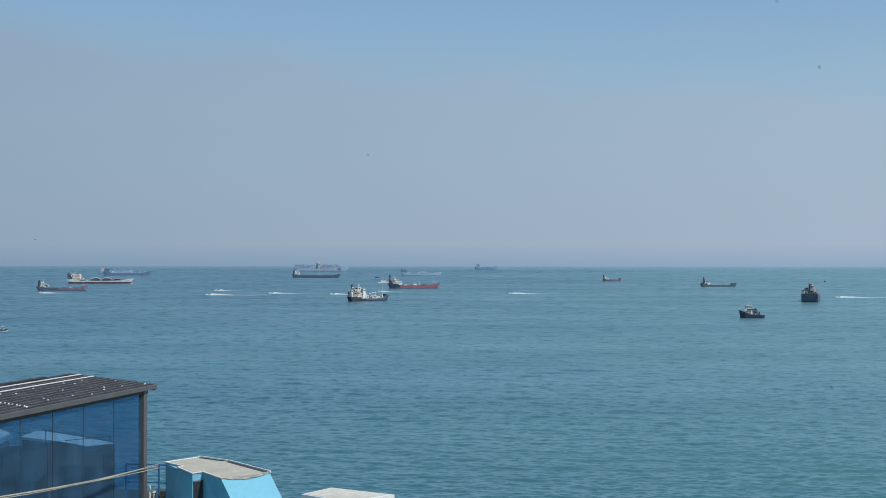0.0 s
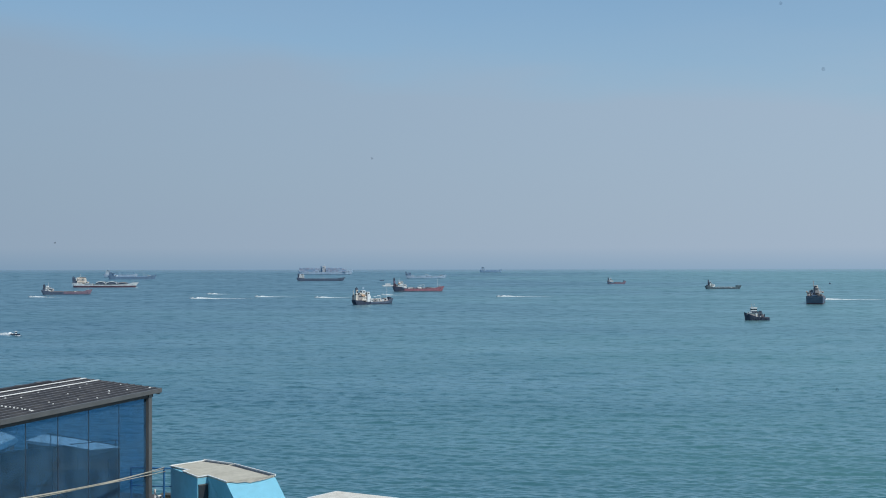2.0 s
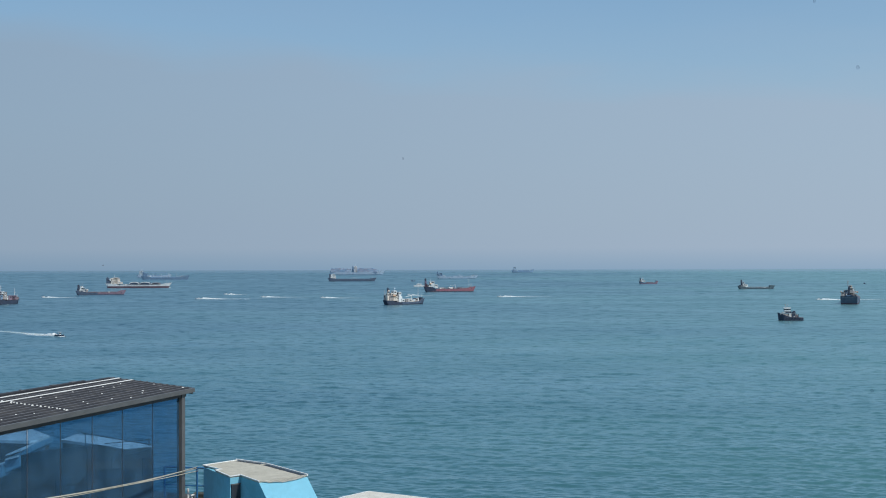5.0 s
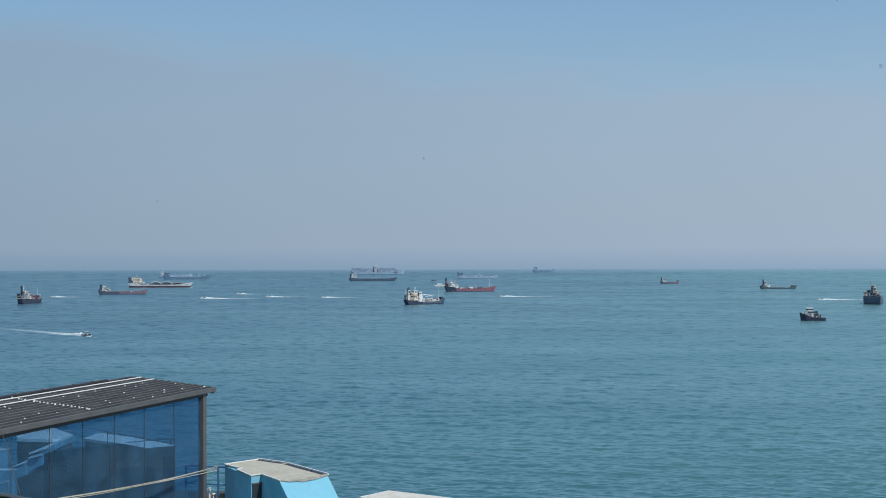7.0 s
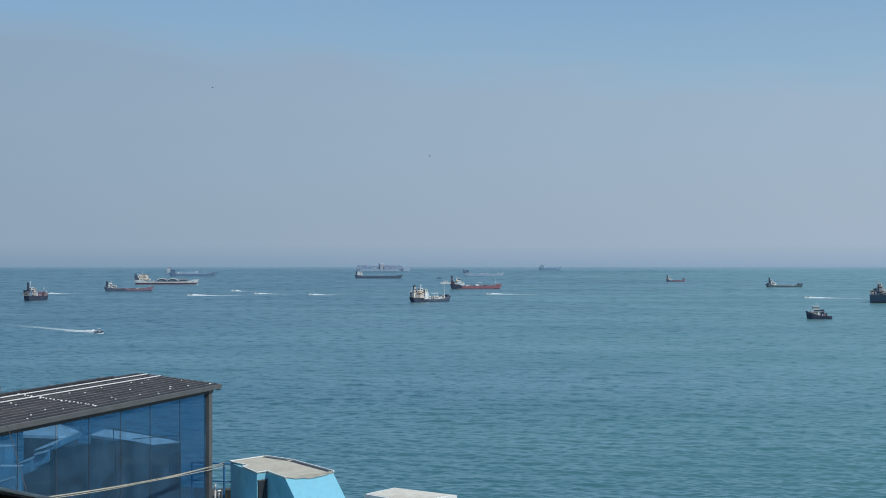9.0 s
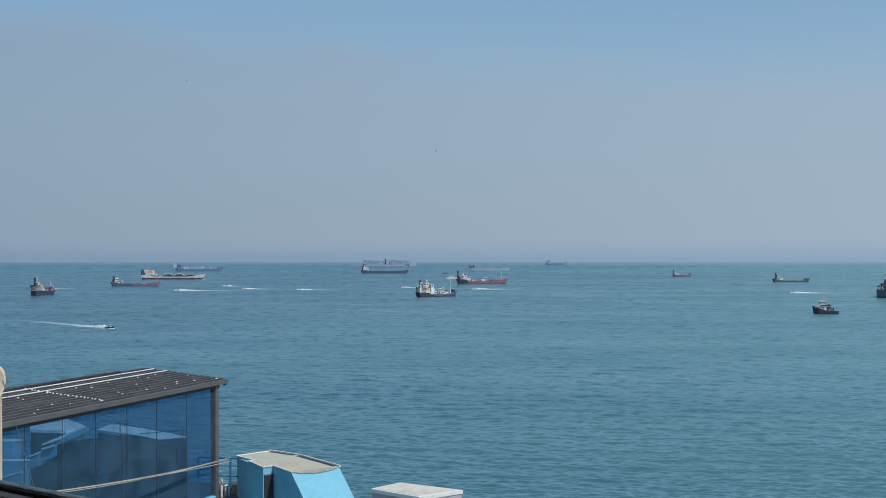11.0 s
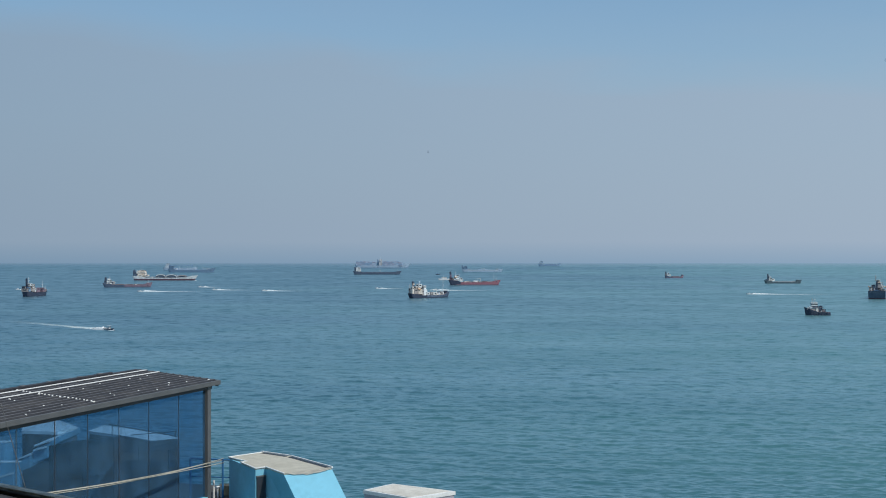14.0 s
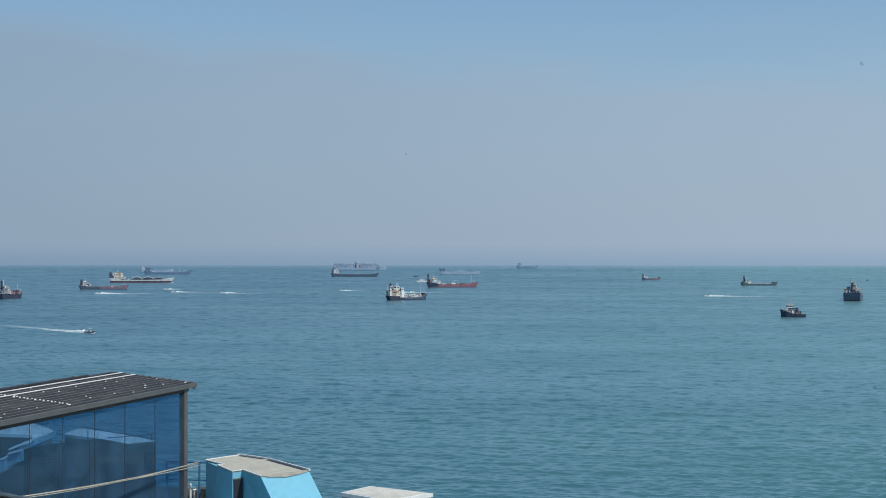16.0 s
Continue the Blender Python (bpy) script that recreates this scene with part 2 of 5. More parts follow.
M_WHITEEDGE = mat("white_painted_coping", (0.74, 0.76, 0.76), 0.7, var=0.08, scale=6, bump=0.15, bump_scale=50, stain=(0.45, 0.46, 0.46), stain_scale=2)
M_SKYBLUE = mat("sky_blue_render", (0.19, 0.50, 0.66), 0.8, var=0.07, scale=5, bump=0.2, bump_scale=60, stain=(0.14, 0.38, 0.50), stain_scale=0.9, stain_amount=0.4)
M_BLUEGREY = mat("blue_grey_render", (0.20, 0.40, 0.52), 0.85, var=0.10, scale=4, bump=0.2, bump_scale=50, stain=(0.11, 0.19, 0.24), stain_scale=0.8, stain_amount=0.5)
M_LILAC = mat("grey_lilac_render", (0.42, 0.42, 0.47), 0.85, var=0.08, scale=5, bump=0.2, bump_scale=60)
M_DARKDOOR = mat("dark_door_paint", (0.028, 0.036, 0.048), 0.6, var=0.2, scale=4, bump=0.1)
M_ROOFMETAL = mat("anthracite_sheet_metal", (0.036, 0.036, 0.042), 0.55, metal=0.0, var=0.22, scale=2.5, bump=0.1, bump_scale=30, stain=(0.13, 0.12, 0.11), stain_scale=1.2, stain_amount=0.4)
M_FASCIA = mat("grey_painted_steel", (0.105, 0.108, 0.112), 0.5, var=0.15, scale=2, bump=0.08, bump_scale=40)
M_WHITESTRIP = mat("white_plastic_sheet", (0.80, 0.79, 0.76), 0.45, var=0.1, scale=4, bump=0.1, bump_scale=20, stain=(0.5, 0.48, 0.44), stain_scale=1.5)
M_BLUEGLASS = coated_glass("blue_tinted_glass", (0.44, 0.63, 0.79), (0.42, 0.68, 0.92), (0.080, 0.178, 0.285))
M_CLEAR = glass("clear_window_glass", (0.985, 0.99, 0.99), 0.01, 0.0)
M_MULLION = mat("blue_grey_glazing_bead", (0.055, 0.095, 0.145), 0.6, var=0.2, scale=8)
# Paler than the roof: dust, and light on the rib crests put into colour.
M_RIB = mat("dusty_lit_rib_metal", (0.115, 0.113, 0.118), 0.6, var=0.35, scale=3, bump=0.1, bump_scale=30, stain=(0.04, 0.04, 0.045), stain_scale=2.0, stain_amount=0.7)
M_BLUERAIL = mat("blue_painted_steel", (0.03, 0.14, 0.32), 0.4, var=0.15, scale=6, bump=0.05)
M_CABLE = mat("beige_cable_sheath", (0.46, 0.42, 0.34), 0.7, var=0.2, scale=8, bump=0.2)
M_CREAM = mat("cream_painted_metal", (0.66, 0.58, 0.44), 0.6, var=0.12, scale=5, bump=0.1, stain=(0.35, 0.24, 0.14), stain_scale=2.5)
M_BROWNWOOD = mat("brown_varnished_wood", (0.33, 0.19, 0.12), 0.45, var=0.3, scale=9, bump=0.2, bump_scale=60, stretch=(0.15, 1, 1))
M_BLACKRUBBER = mat("black_seal", (0.018, 0.017, 0.017), 0.7, var=0.2, scale=20)
M_DUSTEDGE = mat("dusty_grey_sealant", (0.58, 0.62, 0.60), 0.95, var=0.3, scale=60, bump=0.3, bump_scale=200)
M_ROOMWALL = mat("white_room_paint", (0.72, 0.70, 0.66), 0.85, var=0.05, scale=3, bump=0.1, bump_scale=60)
M_DUST = glass("window_dirt", (0.88, 0.88, 0.89), 0.0, 0.5)
M_TAN = mat("tan_timber", (0.40, 0.29, 0.18), 0.8, var=0.2, scale=6, bump=0.2)

# White, black and navy carry a slight blue cast of haze in their colour.
P_WHITE = ship_paint("ship_white", (0.66, 0.69, 0.70), (0.42, 0.34, 0.26), 0.4)
P_CREAM = ship_paint("ship_cream", (0.70, 0.64, 0.57), (0.35, 0.22, 0.12), 0.4)
P_GREY = ship_paint("ship_grey", (0.33, 0.34, 0.36))
P_BLACK = ship_paint("ship_black", (0.050, 0.066, 0.100), (0.072, 0.078, 0.10), 0.3)
P_NAVY = ship_paint("ship_navy", (0.085, 0.116, 0.170), (0.11, 0.125, 0.155), 0.3)
P_OXIDE = ship_paint("ship_faded_oxide", (0.225, 0.160, 0.205), (0.20, 0.14, 0.16), 0.5)
P_MAROON = ship_paint("ship_dark_maroon", (0.105, 0.062, 0.082), (0.09, 0.08, 0.10), 0.4)
P_SEAGREY = ship_paint("ship_dark_sea_grey", (0.080, 0.118, 0.140), (0.12, 0.13, 0.14), 0.4)
P_HAZETAN = ship_paint("ship_hazed_tan", (0.40, 0.41, 0.44), (0.36, 0.36, 0.38), 0.3)
P_INK = ship_paint("ship_ink_blue", (0.040, 0.054, 0.088), (0.055, 0.060, 0.080), 0.3)
P_DUN = ship_paint("ship_dun_grey", (0.36, 0.33, 0.32), (0.16, 0.13, 0.12), 0.6)
P_RED = ship_paint("ship_red", (0.290, 0.128, 0.158), (0.20, 0.10, 0.12), 0.4)
P_BOOT = ship_paint("ship_oxide_red", (0.20, 0.155, 0.218), (0.15, 0.14, 0.18), 0.4)
P_DECK = ship_paint("ship_deck_oxide", (0.175, 0.145, 0.160), (0.12, 0.105, 0.11), 0.5)
P_DECKGREEN = ship_paint("ship_deck_green", (0.088, 0.142, 0.165), (0.15, 0.15, 0.15), 0.4)
P_GLASS = mat("ship_bridge_glass", (0.02, 0.03, 0.04), 0.15, var=0.1)
# Distance haze is mixed into these paints and P_HAZETAN, paling and bluing them.
P_HAZEBLUE = ship_paint("ship_hazed_pale_blue", (0.33, 0.43, 0.54), (0.22, 0.25, 0.28), 0.3)
P_HAZESLATE = ship_paint("ship_hazed_slate_blue", (0.135, 0.215, 0.315), (0.13, 0.17, 0.22), 0.3)
P_HAZEDUSK = ship_paint("ship_hazed_blue_grey", (0.185, 0.285, 0.410), (0.18, 0.21, 0.25), 0.3)
P_HAZEWHITE = ship_paint("ship_hazed_white", (0.47, 0.54, 0.60), (0.38, 0.42, 0.46), 0.3)
P_HAZEBOXES = [ship_paint("hazed_container_" + k, c, amount=0.2) for k, c in
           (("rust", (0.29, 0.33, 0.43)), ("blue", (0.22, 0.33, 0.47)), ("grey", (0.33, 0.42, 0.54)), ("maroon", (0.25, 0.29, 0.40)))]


# ---------------------------------------------------------------- mesh helpers
def part(name, bm, material, parent=None, label="", m=None, smooth=False):
    """Link a bmesh as one mesh object, under a thing or a part if one is given."""
    me = bpy.data.meshes.new(name)
    bm.normal_update()
    if smooth:
        for f in bm.faces:
            f.smooth = True
    bm.to_mesh(me)
    bm.free()
    for k in (material if isinstance(material, (list, tuple)) else [material]):
        me.materials.append(k)
    ob = new(name, me)
    if parent is not None:
        ob.parent = parent
    if m is not None:
        ob.matrix_basis = m
    if label:
        tagged(ob, label)
    return ob


def thing(name, label, category, m=None, group="", kind=""):
    ob = new(name)
    ob.empty_display_size = 0.2
    if m is not None:
        ob.matrix_basis = m
    return tagged(ob, label, category, group, kind)


def add_box(bm, x0, x1, y0, y1, z0, z1, bevel=0.0, m=None):
    r = bmesh.ops.create_cube(bm, size=1.0)
    t = Matrix.Translation(((x0 + x1) / 2, (y0 + y1) / 2, (z0 + z1) / 2)) @ Matrix.Diagonal((x1 - x0, y1 - y0, z1 - z0, 1))
    bmesh.ops.transform(bm, matrix=(m @ t) if m is not None else t, verts=r["verts"])
    if bevel:
        edges = list({e for v in r["verts"] for e in v.link_edges})
        bmesh.ops.bevel(bm, geom=edges, offset=bevel, segments=2, affect="EDGES", profile=0.6)
    return bm


def box(x0, x1, y0, y1, z0, z1, bevel=0.0):
    return add_box(bmesh.new(), x0, x1, y0, y1, z0, z1, bevel)


def add_tube(bm, points, radius, sides=8, taper=1.0):
    """A round bar along a line of points."""
    pts = [Vector(p) for p in points]
    rings = []
    for i, p in enumerate(pts):
        d = (pts[min(i + 1, len(pts) - 1)] - pts[max(i - 1, 0)]).normalized()
        q = d.to_track_quat("Z", "Y").to_matrix()
        r = radius * (1 + (taper - 1) * i / max(1, len(pts) - 1))
        rings.append([bm.verts.new(p + q @ Vector((math.cos(a) * r, math.sin(a) * r, 0))) for a in
                      (2 * math.pi * k / sides for k in range(sides))])
    for a, b in zip(rings, rings[1:]):
        for k in range(sides):
            bm.faces.new((a[k], a[(k + 1) % sides], b[(k + 1) % sides], b[k]))
    bm.faces.new(rings[0][::-1])
    bm.faces.new(rings[-1])
    return bm


def tube(points, radius, sides=8, taper=1.0):
    return add_tube(bmesh.new(), points, radius, sides, taper)


def prism(points, z0, z1, z_tops=None):
    """An upright block on a plan outline."""
    bm = bmesh.new()
    lo = [bm.verts.new((x, y, z0)) for x, y in points]
    hi = [bm.verts.new((x, y, z1 if z_tops is None else z_tops[i])) for i, (x, y) in enumerate(points)]
    k = len(points)
    for i in range(k):
        bm.faces.new((lo[i], lo[(i + 1) % k], hi[(i + 1) % k], hi[i]))
    bm.faces.new(hi)
    bm.faces.new(lo[::-1])
    bmesh.ops.recalc_face_normals(bm, faces=bm.faces)
    return bm


# ---------------------------------------------------------------- the sea
def build_sea():
    """One sheet to the horizon and beyond, with swell and chop as real relief, finest near the shore."""
    rng = np.random.default_rng(4)
    inv = np.linspace(1 / 260.0, 1 / 5200.0, 860)
    ys = np.concatenate(([-2500.0, -600.0, 0.0, 120.0], 1 / inv, [6500.0, 9000.0]))
    side = np.geomspace(0.47, 5.0, 14)[1:]
    a = np.concatenate((-side[::-1], np.linspace(-0.47, 0.47, 1060), side))
    reach = np.maximum(ys, 260.0)
    X = reach[:, None] * a[None, :]
    Y = np.repeat(ys[:, None], len(a), 1)
    Z = np.zeros_like(X)
    step = np.gradient(ys)[:, None]
    for _ in range(80):
        lam = 1.8 * (7.4 / 1.8) ** rng.random() if rng.random() < 0.9 else 12 + 12 * rng.random()
        th = rng.normal(0.03, 0.46)
        k = 2 * math.pi / lam
        amp = 0.0245 * rng.uniform(0.5, 1.4) / k
        fade = np.clip((lam / np.maximum(step, 0.1) - 2.0) / 3.0, 0, 1)
        ph = k * (np.sin(th) * X + np.cos(th) * Y) + rng.uniform(0, 6.28)
        Z += fade * amp * (np.sin(ph) + 0.30 * np.sin(2 * ph))
    gust = 0.92 + 0.16 * np.sin(X / 61 + 1.3 * np.sin(Y / 83)) * np.sin(Y / 47 + X / 190)
    Z *= gust
    Z[(ys < 200) | (ys > 5200)] = 0
    rows, cols = X.shape
    me = bpy.data.meshes.new("sea")
    co = np.stack((X, Y, Z), -1).reshape(-1, 3)
    i = (np.arange(rows - 1)[:, None] * cols + np.arange(cols - 1)[None, :]).reshape(-1)
    quads = np.stack((i, i + 1, i + cols + 1, i + cols), -1)
    me.vertices.add(len(co))
    me.vertices.foreach_set("co", co.reshape(-1).astype(np.float32))
    me.loops.add(quads.size)
    me.loops.foreach_set("vertex_index", quads.reshape(-1).astype(np.int32))
    me.polygons.add(len(quads))
    me.polygons.foreach_set("loop_start", (np.arange(len(quads)) * 4).astype(np.int32))
    me.polygons.foreach_set("use_smooth", np.ones(len(quads), dtype=bool))
    me.update(calc_edges=True)
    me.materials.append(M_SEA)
    return tagged(new("water", me), "teal sea with low wind-blown waves reaching the horizon", "sea", kind="structure")


sea = build_sea()


def build_hillside():
    """The land under the houses, falling to the shore out of sight."""
    bm = bmesh.new()
    prof = [(-260, 46), (-40, 46.5), (20, 46), (62, 44.5), (85, 36), (120, 20), (150, 6), (168, -3), (175, -6)]
    xs = [-420, -300, -200, -120, -60, -30, 0, 30, 60, 120, 200, 300, 420]
    rows = []
    for y, z in prof:
        rows.append([bm.verts.new((x, y + 5 * math.sin(x / 37), z + (1.2 * noise.noise((x / 25, y / 25, 0)) - 1.2 if y != -260 else 0))) for x in xs])
    for r, s in zip(rows, rows[1:]):
        for k in range(len(xs) - 1):
            bm.faces.new((r[k], r[k + 1], s[k + 1], s[k]))
    part("ground", bm, M_EARTH, smooth=True)
    tagged(bpy.data.objects["ground"], "dry grassy hillside under the houses falling to the shore", "hillside", kind="structure")


build_hillside()


# ---------------------------------------------------------------- ships
def hull_mesh(L, B, deck, fore_rise, aft_rise, boot, tug=False, draught=3.0, transom=0.75, split=None):
    """A lofted hull, bow towards +x: two paint zones, flared bow, raised forecastle and poop; ahead of split the side has a fourth paint."""
    bm = bmesh.new()
    n = 26
    zs = (-draught, -0.3, boot, None)
    rings = []
    for i in range(n + 1):
        s = i / n
        x = (s - 0.5) * L
        full = min(1.0, transom + (1 - transom) * min(1, s / 0.16) ** 0.5)
        if s > 0.74:
            q = (s - 0.74) / 0.26
            full = max(0.0, 1 - q ** 2.0)
        top = deck
        if s > 0.86:
            top += fore_rise * min(1, (s - 0.86) / 0.05)
        if s < 0.22:
            top += aft_rise * min(1, (0.22 - s) / 0.05)
        if tug:
            top = deck + fore_rise * max(0, (s - 0.38) / 0.62) ** 1.3
        top += 0.035 * L * max(0, s - 0.7) ** 2 * 4 + (0 if tug else 0.028 * L * max(0, abs(2 * s - 1) - 0.30) ** 2)
        ring = []
        for j, z in enumerate(zs):
            zz = top if z is None else z
            narrow = (0.72, 0.93, 0.96, 1.0)[j]
            if s > 0.74:
                q = (s - 0.74) / 0.26
                narrow *= 1 - (1 - j / 3) * 0.38 * q
            rake = (0.010, 0.0, 0.006, 0.048)[j] * L * max(0, (s - 0.7) / 0.3) ** 2 + (0.075, 0.045, 0.034, 0.0)[j] * min(L, 90) * max(0, 1 - s / 0.16) ** 2 * (not tug)
            y = max(0.02, full * narrow * B / 2)
            ring.append((x + rake - L * 0.02 * (s > 0.7), y, zz))
        rings.append(ring)
    P = [[bm.verts.new(p) for p in r] for r in rings]
    S = [[bm.verts.new((p[0], -p[1], p[2])) for p in r] for r in rings]
    for i, (a, b, c, d) in enumerate(zip(P, P[1:], S, S[1:])):
        for j in range(3):
            mi = 1 if j < 2 else 3 if split and i / n > split else 0
            bm.faces.new((a[j], a[j + 1], b[j + 1], b[j])).material_index = mi
            bm.faces.new((c[j], d[j], d[j + 1], c[j + 1])).material_index = mi
        bm.faces.new((a[3], c[3], d[3], b[3])).material_index = 2
        bm.faces.new((a[0], b[0], d[0], c[0])).material_index = 1
    for e in (0, -1):
        for j in range(3):
            bm.faces.new((P[e][j], S[e][j], S[e][j + 1], P[e][j + 1])).material_index = 1 if j < 2 else 0
    bmesh.ops.recalc_face_normals(bm, faces=bm.faces)
    return bm


def deckhouse(ship, x0, x1, B, z, tiers, tier_h, paint, wings=True, name="deckhouse"):
    """Stepped accommodation tiers with a row of ports on each, and a bridge with wings on top."""
    for k in range(tiers):
        last = k == tiers - 1
        inset = 0.05 * (x1 - x0) * k
        w = B * (0.40 if k else 0.44) * (0.9 if last else 1)
        a, b = x0 + inset, x1 - inset * (0.6 if not last else 1.0)
        t = part("bridge" if last else name, box(a, b, -w, w, z + k * tier_h, z + (k + 1) * tier_h - 0.12, 0.08), paint, ship)
        part("deck_edge", box(a - 0.35, b + 0.45, -w - 0.5, w + 0.5, z + (k + 1) * tier_h - 0.12, z + (k + 1) * tier_h, 0.03), P_WHITE if paint is P_WHITE else paint, t)
        zc = z + (k + 0.56) * tier_h
        if last:
            part("bridge_window", box(b - 0.1, b + 0.06, -w * 0.94, w * 0.94, zc - 0.45, zc + 0.5), P_GLASS, t, "dark band of bridge windows")
            for sd in (1, -1):
                part("bridge_window", box(a + (b - a) * 0.35, b - 0.2, sd * w - 0.05, sd * w + 0.05, zc - 0.45, zc + 0.5), P_GLASS, t)
            if wings:
                part("bridge_wing", box(b - 1.8, b - 0.2, -B * 0.5, B * 0.5, z + k * tier_h + 0.05, z + k * tier_h + 1.05, 0.06), paint, ship)
        else:
            num = max(3, int((b - a) / 2.2))
            for sd in (1, -1):
                bm = bmesh.new()
                for q in range(num):
                    xx = a + (b - a) * (q + 0.5) / num
                    add_box(bm, xx - 0.3, xx + 0.3, sd * w - 0.04, sd * w + 0.04, zc - 0.3, zc + 0.3)
                tagged(part("port_row", bm, P_GLASS, t), kind="stuff")
            bm = bmesh.new()
            for q in range(5):
                yy = -w * 0.8 + 1.6 * w * q / 4
                add_box(bm, a - 0.04, a + 0.04, yy - 0.3, yy + 0.3, zc - 0.3, zc + 0.3)
            tagged(part("port_row", bm, P_GLASS, t), kind="stuff")
    return z + tiers * tier_h


def funnel(ship, x, z, h, size, paint, band=None):
    bm = box(x - size, x + size * 0.8, -size * 0.7, size * 0.7, z, z + h, size * 0.22)
    for v in bm.verts:
        if v.co.z > z + h * 0.6:
            v.co.x -= size * 0.25
    f = part("funnel", bm, paint, ship)
    if band:
        part("funnel_band", box(x - size * 1.04, x + size * 0.84, -size * 0.74, size * 0.74, z + h * 0.45, z + h * 0.68, size * 0.2), band, f)
    for k in (-0.3, 0.3):
        part("exhaust_pipe", tube([(x - size * 0.3, k * size, z + h - 0.1), (x - size * 0.45, k * size, z + h + size * 0.5)], size * 0.17), P_BLACK, f)


def mast(ship, x, y, z, h, r=0.22, arms=2, paint=None):
    m = part("mast", tube([(x, y, z), (x, y, z + h)], r, 8, 0.5), paint or P_WHITE, ship)
    for k in range(arms):
        zz = z + h * (0.6 + 0.22 * k)
        part("yard", tube([(x, y - h * 0.13, zz), (x, y + h * 0.13, zz)], r * 0.6, 6), paint or P_WHITE, m)
    return m


def pipes(ship, x0, x1, B, z, lanes=4, manifold=True, paint=None):
    for k in range(lanes):
        y = (k - (lanes - 1) / 2) * B * 0.11
        part("deck_pipe", tube([(x0, y, z + 0.9), (x1, y, z + 0.9)], 0.22, 6), paint or P_GREY, ship)
    part("catwalk", box(x0, x1, B * 0.30, B * 0.30 + 1.0, z + 1.5, z + 1.62), paint or P_GREY, ship)
    bm = bmesh.new()
    k = x0
    while k < x1:
        add_box(bm, k - 0.12, k + 0.12, B * 0.32, B * 0.32 + 0.2, z, z + 1.5)
        add_box(bm, k - 0.12, k + 0.12, -B * 0.3, B * 0.3, z, z + 0.7)
        k += 5
    tagged(part("pipe_supports", bm, P_GREY, ship), kind="stuff")
    if manifold:
        xm = (x0 + x1) / 2
        part("manifold", tube([(xm, -B * 0.45, z + 1.1), (xm, B * 0.45, z + 1.1)], 0.35, 8), P_GREY, ship)
        part("hose_crane_post", tube([(xm + 3, 0, z), (xm + 3, 0, z + 5.5)], 0.4, 8, 0.8), P_WHITE, ship)
        part("hose_crane_jib", tube([(xm + 3, 0, z + 5.2), (xm - 6, 1, z + 4.2)], 0.28, 6, 0.6), P_WHITE, ship)


def hatches(ship, x0, x1, B, z, count, h=1.7, paint=None):
    w = (x1 - x0) / count
    for k in range(count):
        part("hatch_cover", box(x0 + k * w + w * 0.08, x0 + (k + 1) * w - w * 0.08, -B * 0.33, B * 0.33, z - 0.05, z + h, 0.12), paint or P_GREY, ship)


def posts(ship, xs, z, h, paint=None):
    for x in xs:
        part("derrick_post", tube([(x, 0, z), (x, 0, z + h)], 0.55, 8, 0.7), paint or P_GREY, ship)
        part("derrick_boom", tube([(x, 0.3, z + 1.5), (x + h * 0.9, 0.3, z + h * 0.75)], 0.3, 6, 0.6), paint or P_GREY, ship)


def lifeboat(ship, x, y, z):
    bm = bmesh.new()
    bmesh.ops.create_uvsphere(bm, u_segments=10, v_segments=6, radius=1, matrix=Matrix.Translation((x, y, z)) @ Matrix.Diagonal((2.6, 0.9, 0.95, 1)))
    part("lifeboat", bm, M_ORANGE, ship, "faded orange enclosed lifeboat", smooth=True)


M_ORANGE = mat("lifeboat_orange", (0.52, 0.33, 0.22), 0.5, var=0.1, scale=2)


def ship(name, label, category, x, y, heading, L, B, deck, fore, aft, boot, paints, **kw):
    s = thing(name, label, category, pose(x, y, 0, 0, 0, heading), "ships at anchor")
    part("hull", hull_mesh(L, B, deck, fore, aft, boot, **kw), paints, s)
    return s


def clutter(s, x0, x1, B, z, count, seed, tall=2.6):
    """Lockers, vents, winches and rails that break up a ship's outline."""
    rnd = random.Random(seed)
    for k in range(count):
        x, y = rnd.uniform(x0, x1), rnd.uniform(-B * 0.4, B * 0.4)
        if k % 3 == 0:
            h = rnd.uniform(0.6, 1.0) * tall
            part("vent_cowl", tube([(x, y, z - 0.2), (x, y, z + h), (x + 0.5, y, z + h + 0.3)], 0.28, 6), rnd.choice((P_WHITE, P_CREAM, P_GREY)), s)
        else:
            a, b, h = rnd.uniform(0.5, 1.5), rnd.uniform(0.5, 1.3), rnd.uniform(0.35, 0.8) * tall
            part("deck_locker", box(x - a, x + a, y - b, y + b, z - 0.2, z + h, 0.1), rnd.choice((P_WHITE, P_GREY, P_CREAM, P_BLACK, P_DECK)), s)


def railing(s, x0, x1, y, z, step=3.0):
    """A deck-edge guard rail."""
    part("guard_rail", tube([(x0, y, z + 1.1), (x1, y, z + 1.1)], 0.06, 5), P_WHITE, s)
    n = max(2, int((x1 - x0) / step))
    for k in range(n + 1):
        x = x0 + (x1 - x0) * k / n
        part("stanchion", tube([(x, y, z - 0.1), (x, y, z + 1.1)], 0.05, 4), P_WHITE, s)


